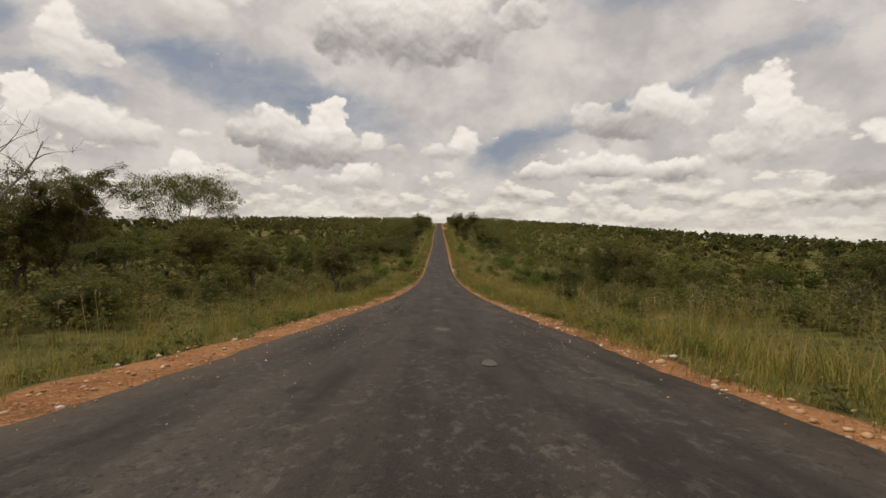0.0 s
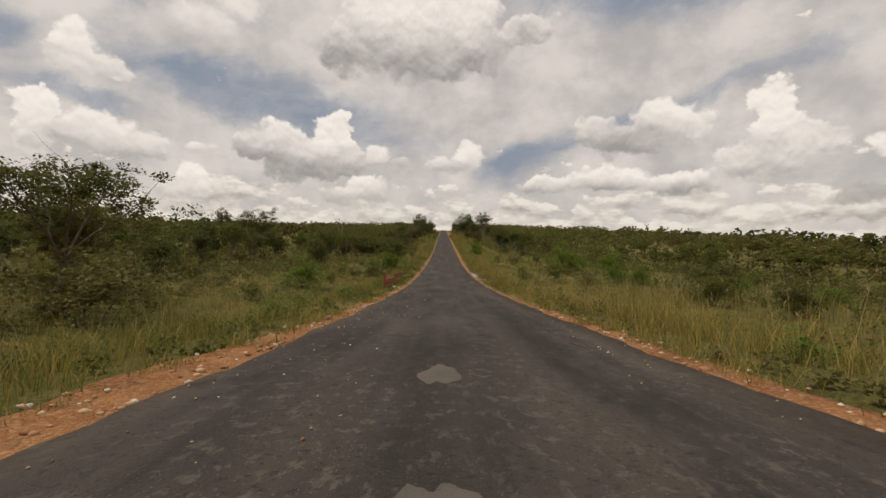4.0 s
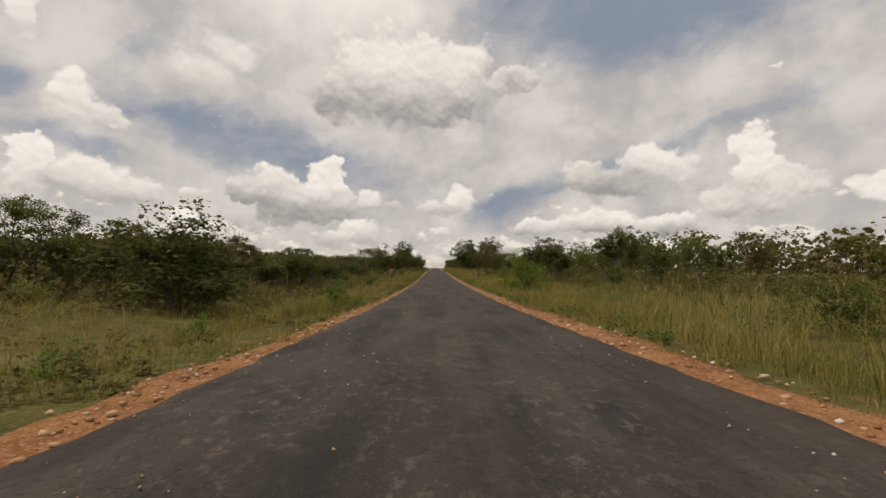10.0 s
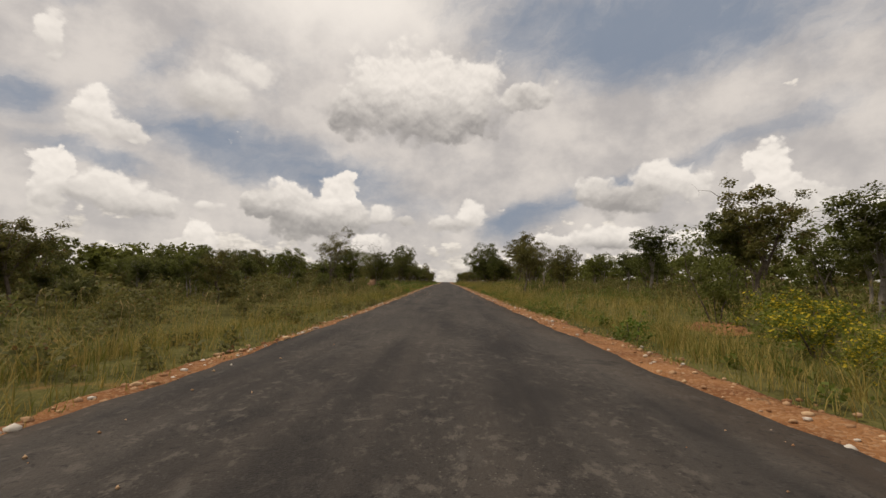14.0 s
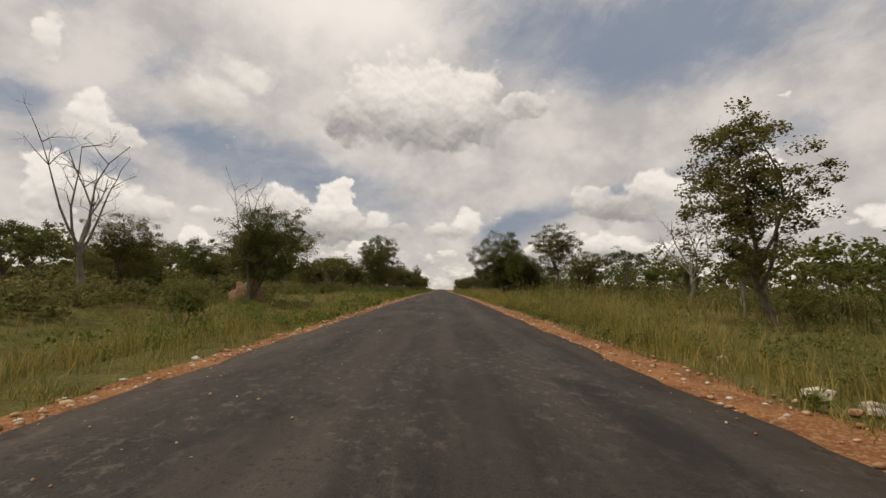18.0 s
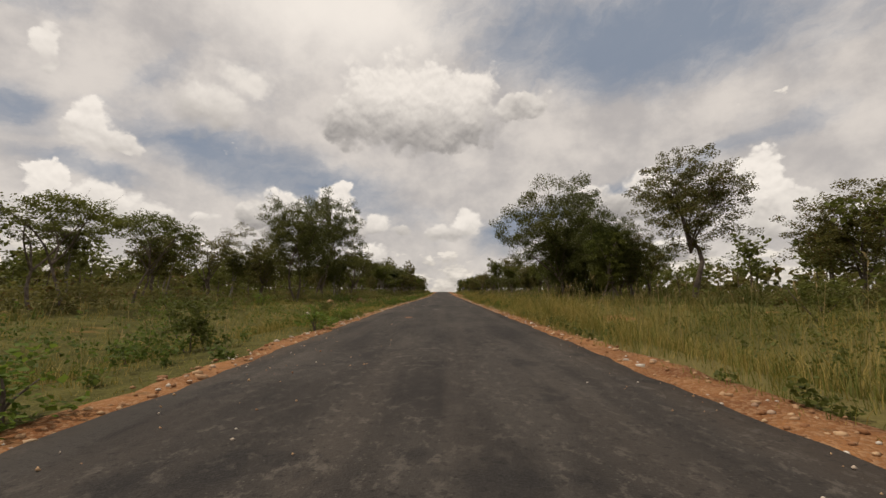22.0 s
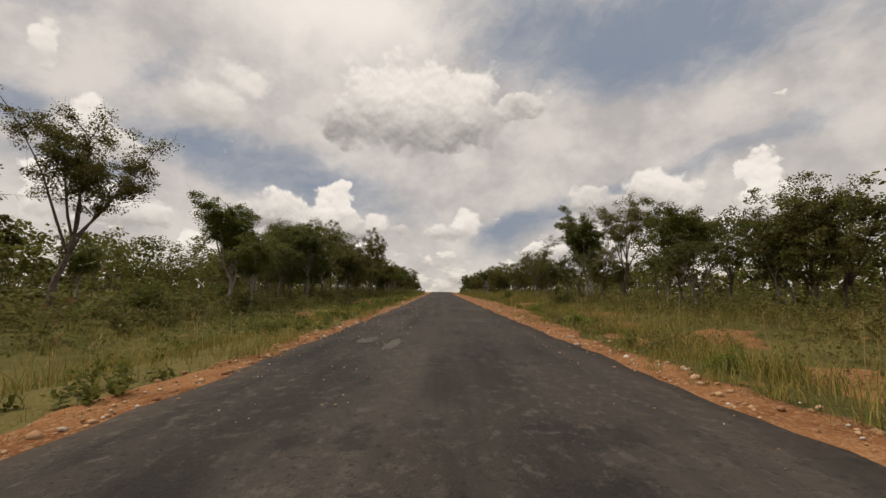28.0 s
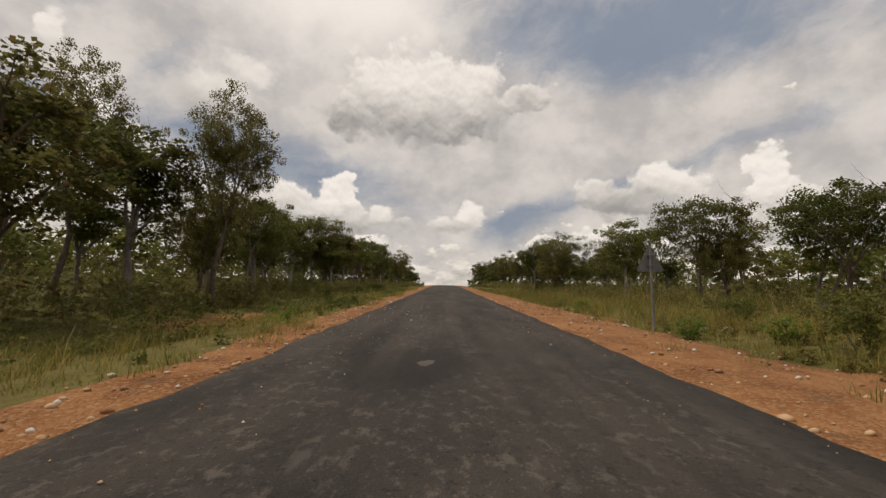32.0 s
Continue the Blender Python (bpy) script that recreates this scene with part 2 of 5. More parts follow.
def mat_asphalt():
    m, g = material("asphalt")
    p = place(g)
    x, y, z = g.split(p)
    long = g.vec(x, g.math("MULTIPLY", y, 0.25))
    wear = g.noise(long, 0.9, 5, 0.6)
    tracks = g.noise(g.vec(x, g.math("MULTIPLY", y, 0.04)), 1.3, 3)
    grit = g.noise(p, 60, 3, 0.7)
    stones = g.node("ShaderNodeTexVoronoi", Vector=p, Scale=38.0).outputs["Distance"]
    c = g.mix(g.ramp(wear, 0.3, 0.75), (0.018, 0.0152, 0.0135), (0.047, 0.0405, 0.0345))
    c = g.mix(g.math("MULTIPLY", g.ramp(tracks, 0.42, 0.68), 0.65), c, (0.060, 0.050, 0.041))
    dusty = g.ramp(g.math("ADD", g.math("ABSOLUTE", x), g.math("MULTIPLY", wear, 1.4)), 3.3, 4.1)
    c = g.mix(g.math("MULTIPLY", dusty, 0.35), c, (0.11, 0.075, 0.048))
    spots = g.ramp(g.noise(long, 2.4, 4, 0.6), 0.64, 0.72)
    c = g.mix(g.math("MULTIPLY", spots, 0.6), c, (0.085, 0.076, 0.066))
    chips = g.ramp(g.node("ShaderNodeTexVoronoi", Vector=p, Scale=16.0).outputs["Distance"], 0.16, 0.08)
    c = g.mix(g.math("MULTIPLY", chips, g.math("MULTIPLY", g.ramp(wear, 0.35, 0.6), 0.55)), c, (0.17, 0.155, 0.135))
    web = g.node("ShaderNodeTexVoronoi", Vector=g.vec(g.math("ADD", x, g.math("MULTIPLY", grit, 0.12)), g.math("MULTIPLY", y, 0.7)), Scale=2.6)
    web.feature = "DISTANCE_TO_EDGE"
    cracked = g.ramp(g.noise(long, 0.55, 4, 0.6), 0.5, 0.6)
    c = g.mix(g.math("MULTIPLY", g.math("MULTIPLY", g.ramp(web.outputs["Distance"], 0.022, 0.0), cracked), 0.5), c, (0.010, 0.009, 0.008))
    c = g.mix(g.math("MULTIPLY", cracked, 0.22), c, (0.105, 0.092, 0.078))
    dark = g.ramp(g.noise(g.vec(x, g.math("MULTIPLY", y, 0.6)), 1.1, 5, 0.65), 0.56, 0.66)
    c = g.mix(g.math("MULTIPLY", dark, 0.55), c, (0.013, 0.012, 0.012))
    c = g.mix(g.math("MULTIPLY", g.ramp(grit, 0.5, 0.75), 0.5), c, (0.085, 0.08, 0.075))
    scuff = g.ramp(g.noise(g.vec(x, g.math("MULTIPLY", y, 0.55)), 6.5, 5, 0.75), 0.52, 0.62)
    c = g.mix(g.math("MULTIPLY", g.math("MULTIPLY", scuff, g.ramp(wear, 0.32, 0.62)), 0.7), c, (0.105, 0.091, 0.076))
    pits = g.ramp(g.noise(p, 13, 4, 0.75), 0.44, 0.36)
    c = g.mix(g.math("MULTIPLY", pits, 0.6), c, (0.012, 0.011, 0.010))
    rough = g.math("MULTIPLY_ADD", wear, 0.15, 0.8)
    finish(g, c, rough, g.math("ADD", grit, g.math("MULTIPLY", stones, 0.6)), 0.6, 0.015, specular=0.2)
    return m


def mat_plain(name, a, b, scale=3.0, fine=40.0, rough=0.9, strength=0.4, distance=0.02, **more):
    """Two tones in blotches with a fine grain over them."""
    m, g = material(name)
    p = place(g)
    c = g.mix(g.ramp(g.noise(p, scale, 5, 0.6), 0.3, 0.7), a, b)
    grain = g.noise(p, fine, 4, 0.6)
    c = g.mix(g.math("MULTIPLY", g.ramp(grain, 0.35, 0.75), 0.4), c, tuple(min(1, 1.5 * v) for v in b))
    finish(g, c, rough, grain, strength, distance, **more)
    return m


def mat_soil():
    m, g = material("orange_gravel")
    p = place(g)
    cells = g.node("ShaderNodeTexVoronoi", Vector=p, Scale=26.0)
    cell = g.split(cells.outputs["Color"])
    c = g.mix(g.ramp(g.noise(p, 0.9, 5, 0.6), 0.3, 0.7), (0.17, 0.068, 0.026), (0.31, 0.145, 0.058))
    c = g.mix(g.math("MULTIPLY", g.ramp(cell[0], 0.5, 0.95), 0.5), c, (0.40, 0.25, 0.14))
    c = g.mix(g.math("MULTIPLY", g.ramp(g.noise(p, 2.2, 4), 0.58, 0.7), 0.5), c, (0.10, 0.07, 0.035))
    grain = g.noise(p, 45, 4, 0.65)
    finish(g, c, 0.95, g.math("SUBTRACT", g.math("MULTIPLY", grain, 0.6), cells.outputs["Distance"]), 0.8, 0.04, specular=0.15)
    return m


def mat_ground():
    m, g = material("grassy_ground")
    p = place(g)
    patch = g.noise(p, 0.09, 5, 0.6)
    tuft = g.noise(p, 1.4, 5, 0.65)
    c = g.mix(g.ramp(tuft, 0.3, 0.72), (0.066, 0.064, 0.018), (0.135, 0.124, 0.036))
    blades = g.noise(p, 11, 5, 0.75)
    c = g.mix(g.math("MULTIPLY", g.ramp(blades, 0.5, 0.68), 0.6), c, (0.22, 0.185, 0.065))
    c = g.mix(g.math("MULTIPLY", g.ramp(blades, 0.46, 0.32), 0.7), c, (0.030, 0.030, 0.010))
    c = g.mix(g.math("MULTIPLY", g.ramp(patch, 0.5, 0.68), 0.7), c, (0.20, 0.165, 0.06))
    bare = g.ramp(g.noise(p, 0.35, 5, 0.65), 0.62, 0.72)
    c = g.mix(g.math("MULTIPLY", bare, 0.75), c, (0.30, 0.145, 0.06))
    finish(g, c, 0.95, g.math("ADD", g.noise(p, 9, 4, 0.7), tuft), 0.9, 0.15, specular=0.1)
    return m


def mat_leaf(name, dark, light, straw=None, share=0.0, through_light=0.45, rough=0.6):
    """Leaves that differ one from the next, and a little from plant to plant."""
    m, g = material(name)
    geo = g.node("ShaderNodeNewGeometry")
    one = geo.outputs["Random Per Island"]
    plant = g.node("ShaderNodeObjectInfo").outputs["Random"]
    c = g.mix(one, dark, light)
    stand = g.ramp(g.noise(geo.outputs["Position"], 0.07, 3, 0.5), 0.35, 0.68)
    c = g.mix(g.math("MULTIPLY", stand, 0.5), c, tuple(0.9 * a + b for a, b in zip(light, (0.040, 0.018, 0.0))))
    c = g.mix(g.math("MULTIPLY", plant, 0.45), c, tuple(0.75 * a + 0.35 * b for a, b in zip(light, (0.13, 0.11, 0.03))))
    if straw:
        c = g.mix(g.ramp(g.math("FRACT", g.math("MULTIPLY", one, 7.31)), 1.0 - share, 1.02 - share), c, straw)
    finish(g, c, rough, specular=0.18, through_light=through_light)
    return m


def mat_grass(name, green, dry, share):
    m, g = material(name)
    geo = g.node("ShaderNodeNewGeometry")
    one = geo.outputs["Random Per Island"]
    field = g.noise(geo.outputs["Position"], 0.12, 4, 0.6)
    mixv = g.ramp(g.math("ADD", g.math("MULTIPLY", one, 0.7), field), 1.0 - share, 1.5 - share)
    c = g.mix(mixv, green, dry)
    finish(g, c, 0.7, specular=0.25, through_light=0.35)
    return m


ASPHALT = mat_asphalt()
SOIL = mat_soil()
GROUND = mat_ground()
WORN = mat_plain("worn_patch", (0.060, 0.052, 0.044), (0.092, 0.081, 0.069), 1.6, 55, 0.9, 0.5, 0.01)
DUST = mat_plain("red_dust_patch", (0.13, 0.066, 0.036), (0.20, 0.105, 0.055), 1.6, 40, 0.95)
BARK = mat_plain("bark", (0.060, 0.046, 0.036), (0.15, 0.12, 0.095), 4, 26, 0.92, 0.7, 0.03)
PALE_BARK = mat_plain("pale_bark", (0.11, 0.095, 0.078), (0.23, 0.205, 0.175), 4, 26, 0.9, 0.6, 0.02)
STONE = mat_plain("pale_stone", (0.30, 0.25, 0.19), (0.50, 0.45, 0.38), 2.5, 22, 0.9, 0.5, 0.02)
RED_STONE = mat_plain("ochre_stone", (0.24, 0.12, 0.06), (0.46, 0.29, 0.16), 3, 22, 0.95, 0.5, 0.02)
CONCRETE = mat_plain("concrete", (0.17, 0.15, 0.13), (0.28, 0.25, 0.215), 1.2, 30, 0.92, 0.35, 0.01)
RED_PAINT = mat_plain("faded_red_paint", (0.17, 0.030, 0.022), (0.25, 0.062, 0.045), 2.2, 35, 0.65, 0.25, 0.004)
GREY_METAL = mat_plain("weathered_grey_metal", (0.10, 0.10, 0.10), (0.17, 0.17, 0.165), 3, 30, 0.6, 0.15, 0.002, metal=0.3)
MOUND = mat_plain("termite_earth", (0.17, 0.095, 0.055), (0.28, 0.17, 0.10), 1.8, 14, 0.95, 0.9, 0.06)
LEAF = mat_leaf("leaf", (0.052, 0.068, 0.016), (0.130, 0.150, 0.036))
LEAF_DARK = mat_leaf("dark_leaf", (0.048, 0.060, 0.018), (0.108, 0.122, 0.036))
LEAF_BRIGHT = mat_leaf("bright_leaf", (0.065, 0.125, 0.018), (0.15, 0.22, 0.034))
LEAF_OLIVE = mat_leaf("olive_leaf", (0.070, 0.074, 0.024), (0.165, 0.155, 0.050), (0.16, 0.09, 0.035), 0.06)
FLOWER = mat_leaf("yellow_flower_leaf", (0.08, 0.12, 0.02), (0.18, 0.20, 0.03), (0.55, 0.42, 0.03), 0.22)
GRASS = mat_grass("verge_grass", (0.118, 0.130, 0.022), (0.34, 0.25, 0.070), 0.36)
TALL_GRASS = mat_grass("tall_grass", (0.108, 0.120, 0.022), (0.36, 0.27, 0.080), 0.40)
LOW_GRASS = mat_grass("low_grass", (0.072, 0.094, 0.020), (0.19, 0.16, 0.055), 0.38)


# ---------------------------------------------------------------- the lie of the land
# the road's gradient along its length; it runs straight along y
GRADIENT = ((-60, -0.0705), (0, -0.0705), (28, -0.0569), (56, -0.0282), (84, -0.0019), (112, 0.0382), (140, 0.0516), (182, 0.0775), (224, 0.0906), (280, 0.0947), (336, 0.0876), (392, 0.0863), (448, 0.0949), (500, 0.0949), (560, 0.0901), (640, 0.0712), (720, 0.0095), (800, -0.0474))
LEFT_EDGE = ((-60, -3.6), (0, -3.6), (20, -3.4), (50, -3.15), (92, -2.95), (130, -3.05), (165, -3.1), (185, -3.1), (215, -2.95), (260, -3.2), (310, -3.05), (340, -3.4), (400, -3.05), (450, -2.95), (490, -2.75), (800, -2.8))
RIGHT_EDGE = ((-60, 3.6), (0, 3.6), (50, 3.5), (90, 3.25), (130, 3.2), (190, 3.6), (270, 3.4), (330, 3.25), (400, 3.3), (455, 3.1), (490, 2.85), (800, 2.85))
STEPS = np.arange(-60.0, 801.0, 1.0)
_slope = np.interp(STEPS, *zip(*GRADIENT))
_rise = np.concatenate([[0], np.cumsum((_slope[1:] + _slope[:-1]) / 2)])
_rise -= _rise[60]


COLUMNS = {}


def table(pairs, y):
    if id(pairs) not in COLUMNS:
        COLUMNS[id(pairs)] = np.array(pairs, float).T
    return np.interp(y, *COLUMNS[id(pairs)])


def road_z(y):
    """The height of the road's middle."""
    y = np.asarray(y, float)
    z = np.interp(y, STEPS, _rise)
    return z + np.where(y < -60, (y + 60) * -0.02, 0) + np.where(y > 800, -0.03 * np.minimum(y - 800, 900), 0)


def waves(x, y):
    return (0.5 * np.sin(x * 0.11 + 1.3) * np.cos(y * 0.083 + 0.4) + 0.3 * np.sin(x * 0.31 + y * 0.19) + 0.16 * np.sin(x * 0.9 - y * 0.7 + 2) + 0.1 * np.cos(x * 1.7 + y * 1.3))


LEFT_RISE = ((-100, 0.02), (0, 0.03), (50, 0.04), (90, 0.06), (125, 0.065), (150, 0.06), (250, 0.055), (280, 0.05), (330, 0.03), (400, 0.0), (900, 0.0))
RIGHT_RISE = ((-100, -0.03), (80, -0.03), (140, 0.0), (200, 0.015), (340, 0.02), (420, 0.0), (900, 0.0))


def land_z(x, y):
    """The height of the ground beside the road."""
    x, y = np.asarray(x, float), np.asarray(y, float)
    out = np.maximum(np.abs(x) - 4.0, 0)
    ditch = -0.10 - 0.45 * np.clip(out / 3.0, 0, 1) ** 2 + 0.35 * np.clip((out - 4.0) / 6.0, 0, 1)
    side = np.where(x < 0, table(LEFT_RISE, y), table(RIGHT_RISE, y))
    far = np.clip(out - 6, 0, None)
    hill = side * np.where(far < 130, far, 130 + (far - 130) * np.exp(-(np.maximum(far, 130) - 130) / 400.0) * 0.6)
    right_fall = np.where(x > 70, 0.055 * np.minimum(x - 70, 420), 0) * np.clip((y - 60) / 240, 0, 1)
    rough = waves(x, y) * np.clip((out - 1.0) / 12.0, 0, 1) * 0.5
    flat = np.exp(-np.maximum(out - 250, 0) / 700.0)
    valley = road_z(y)
    far_plain = 12.0
    return valley * flat + far_plain * (1 - flat) + ditch + hill * flat + rough - right_fall * flat


def ground_at(x, y):
    return float(land_z(x, y))


def part(name, data, mat, parent=None, label=""):
    """Links a bmesh or a mesh as one object, under a thing where one is given."""
    if isinstance(data, bmesh.types.BMesh):
        me = bpy.data.meshes.new(name)
        data.to_mesh(me)
        data.free()
    else:
        me = data
    if mat is not None and not me.materials:
        me.materials.append(mat)
    ob = new(name, me)
    if parent is not None:
        ob.parent = parent
    if label:
        tagged(ob, label)
    return ob


def mesh_of(name, verts, faces, smooth=False):
    """A mesh from arrays; faces all have the same number of corners."""
    verts, faces = np.asarray(verts, np.float32), np.asarray(faces, np.int32)
    me = bpy.data.meshes.new(name)
    n, k = faces.shape
    me.vertices.add(len(verts))
    me.vertices.foreach_set("co", verts.ravel())
    me.loops.add(n * k)
    me.loops.foreach_set("vertex_index", faces.ravel())
    me.polygons.add(n)
    me.polygons.foreach_set("loop_start", np.arange(0, n * k, k, dtype=np.int32))
    me.polygons.foreach_set("loop_total", np.full(n, k, np.int32))
    me.update(calc_edges=True)
    me.validate()
    if smooth:
        me.polygons.foreach_set("use_smooth", np.ones(n, bool))
    return me


def sheet(xs, ys, height):
    """Corners and faces of a grid over xs and ys."""
    gx, gy = np.meshgrid(xs, ys)
    v = np.stack([gx.ravel(), gy.ravel(), np.asarray(height(gx, gy)).ravel()], 1)
    nx, ny = len(xs), len(ys)
    i = (np.arange(ny - 1)[:, None] * nx + np.arange(nx - 1)[None, :]).ravel()
    return v, np.stack([i, i + 1, i + nx + 1, i + nx], 1)


def build_ground():
    near = np.concatenate([np.arange(-30, -3.4, 0.75), [-2.6, 2.6], np.arange(3.45, 30.1, 0.75)])
    xs = np.concatenate([-np.geomspace(4600, 31, 46), near, np.geomspace(31, 4600, 46)])
    ys = np.concatenate([-np.geomspace(900, 62, 12), np.arange(-60, 700, 2.0), np.geomspace(702, 4800, 50)])
    v, f = sheet(xs, ys, land_z)
    part("ground", mesh_of("ground", v, f, True), GROUND)
    tagged(bpy.data.objects["ground"], "grassy savanna ground with bare ochre soil showing", "ground", kind="structure")


def ragged(y, seed, size=1.0):
    return size * (0.5 * np.sin(y * 0.9 + seed) + 0.35 * np.sin(y * 2.3 + 2 * seed) + 0.3 * np.sin(y * 5.1 + seed * 3) + 0.15 * np.sin(y * 11.7 + seed))


def build_road():
    ys = np.concatenate([np.arange(-58, 470, 0.5), np.arange(470, 800, 4.0)])
    across = np.array([-1.0, -0.997, -0.8, -0.4, 0.0, 0.4, 0.8, 0.997, 1.0])
    rows = []
    for y in ys:
        l, r = table(LEFT_EDGE, y) + 0.09 * ragged(y, 1.0), table(RIGHT_EDGE, y) + 0.09 * ragged(y, 4.0)
        z = float(road_z(y))
        for i, a in enumerate(across):
            x = -a * l if a < 0 else a * r
            drop = -0.12 if i in (0, len(across) - 1) else 0.0
            rows.append((x, y, z - 0.05 * a * a + drop + 0.006 * math.sin(3 * x + 0.8 * y)))
    n = len(across)
    i = (np.arange(len(ys) - 1)[:, None] * n + np.arange(n - 1)[None, :]).ravel()
    ob = part("road", mesh_of("road", rows, np.stack([i, i + 1, i + n + 1, i + n], 1), True), ASPHALT)
    tagged(ob, "worn dark asphalt country road without markings, ragged edges", "road", kind="structure")


def road_top(x, y):
    edge = table(LEFT_EDGE, y) if x < 0 else table(RIGHT_EDGE, y)
    return float(road_z(y)) - 0.05 * (x / edge) ** 2 + 0.006 * math.sin(3 * x + 0.8 * y)


# how far the bare gravel reaches from the asphalt
LEFT_SHOULDER = ((-60, 1.2), (0, 1.2), (45, 1.3), (70, 0.7), (100, 0.35), (130, 0.6), (150, 0.7), (180, 0.35), (250, 0.35), (300, 0.6), (340, 0.4), (370, 0.4), (400, 0.6), (430, 0.9), (470, 1.2), (560, 1.2), (800, 1.0))
RIGHT_SHOULDER = ((-60, 0.8), (0, 0.8), (60, 0.7), (90, 0.3), (130, 0.6), (150, 1.0), (190, 0.9), (280, 1.0), (320, 0.8), (350, 0.55), (385, 0.8), (402, 0.9), (412, 1.5), (424, 3.4), (436, 4.5), (470, 4.5), (510, 1.8), (800, 1.0))


def shoulder_z(x, y, edge):
    d = abs(x - edge)
    return max(float(road_z(y)) - 0.075 - 0.10 * d, ground_at(x, y) + 0.035)


def build_shoulders():
    ys = np.concatenate([np.arange(-58, 480, 0.5), np.arange(480, 800, 4.0)])
    for name, edges, widths, sign in (("shoulder_left", LEFT_EDGE, LEFT_SHOULDER, -1), ("shoulder_right", RIGHT_EDGE, RIGHT_SHOULDER, 1)):
        rows = []
        steps = (-0.25, 0.0, 0.3, 0.55, 0.8, 1.0, 1.02)
        for y in ys:
            e, w = table(edges, y), table(widths, y)
            w = max(0.2, w * (1 + 0.25 * ragged(y * 0.35, 2.0 + sign)) + 0.12 * ragged(y, 3.0 + sign))
            for k, s in enumerate(steps):
                x = e + sign * (s * w if s > 0 else s)
                z = shoulder_z(x, y, e) + 0.02 * math.sin(7 * x + 5 * y) * math.sin(4.3 * y)
                if k == 0:
                    z = float(road_z(y)) - 0.13
                if k == len(steps) - 1:
                    z -= 0.12
                rows.append((x, y, z))
        n = len(steps)
        i = (np.arange(len(ys) - 1)[:, None] * n + np.arange(n - 1)[None, :]).ravel()
        f = np.stack([i, i + 1, i + n + 1, i + n], 1)
        if sign < 0:
            f = f[:, ::-1]
        tagged(part(name, mesh_of(name, rows, f, True), SOIL), "strip of loose orange gravel along the asphalt", "shoulder", kind="structure")


build_ground()
build_road()
build_shoulders()
rng = np.random.default_rng(7)


# ---------------------------------------------------------------- plants
def tube(path, radii, sides=6):
    """Corners and faces of a tapered limb along a path."""
    path, radii = np.asarray(path, float), np.asarray(radii, float)
    verts, faces = [], []
    for i, (p, r) in enumerate(zip(path, radii)):
        d = path[min(i + 1, len(path) - 1)] - path[max(i - 1, 0)]
        d /= np.linalg.norm(d) + 1e-9
        a = np.cross(d, (0.31, 0.95, 0.05))
        a /= np.linalg.norm(a) + 1e-9
        b = np.cross(d, a)
        t = np.arange(sides) * 2 * math.pi / sides
        verts.append(p + r * (np.cos(t)[:, None] * a + np.sin(t)[:, None] * b))
    for i in range(len(path) - 1):
        for k in range(sides):
            faces.append((i * sides + k, i * sides + (k + 1) % sides, (i + 1) * sides + (k + 1) % sides, (i + 1) * sides + k))
    return np.concatenate(verts), np.array(faces)


def join(pieces):
    verts, faces, n = [], [], 0
    for v, f in pieces:
        verts.append(v)
        faces.append(f + n)
        n += len(v)
    return np.concatenate(verts), np.concatenate(faces)


def bend(a, b, sag, r, steps=5):
    """A crooked way from a to b."""
    a, b = np.asarray(a, float), np.asarray(b, float)
    t = np.linspace(0, 1, steps)[:, None]
    p = a + (b - a) * t
    span = np.linalg.norm(b - a)
    p[:, 2] += sag * span * np.sin(t[:, 0] * math.pi)
    p += np.sin(t * math.pi) * r.normal(0, 0.06 * span, 3) + np.sin(t * 2 * math.pi) * r.normal(0, 0.022 * span, 3)
    return p


def leaves(centres, spread, count, size, r, flat=0.6):
    """Small folded leaves in loose tufts round the centres."""
    centres = np.asarray(centres, float)
    c = np.repeat(centres, count, 0)
    n = len(c)
    off = r.normal(0, 1, (n, 3))
    off /= np.linalg.norm(off, axis=1)[:, None]
    off *= (r.uniform(0, 1, n) ** 0.45)[:, None]
    reach = np.repeat(r.uniform(0.6, 1.3, len(centres)), count)[:, None]
    c = c + off * reach * np.array([1.75 * spread, 1.75 * spread, 1.75 * spread * flat])
    d = r.normal(0, 1, (n, 3))
    d[:, 2] *= 0.6
    d /= np.linalg.norm(d, axis=1)[:, None]
    up = r.normal(0, 0.45, (n, 3)) + (0, 0, 1)
    side = np.cross(d, up)
    side /= np.linalg.norm(side, axis=1)[:, None] + 1e-9
    nrm = np.cross(side, d)
    s = (size * r.uniform(0.6, 1.35, n))[:, None]
    v = np.stack([c - d * s * 0.5, c + side * s * 0.4 + nrm * s * 0.08, c + d * s * 0.5, c - side * s * 0.4 + nrm * s * 0.08], 1).reshape(-1, 3)
    return v, np.arange(4 * n).reshape(n, 4)


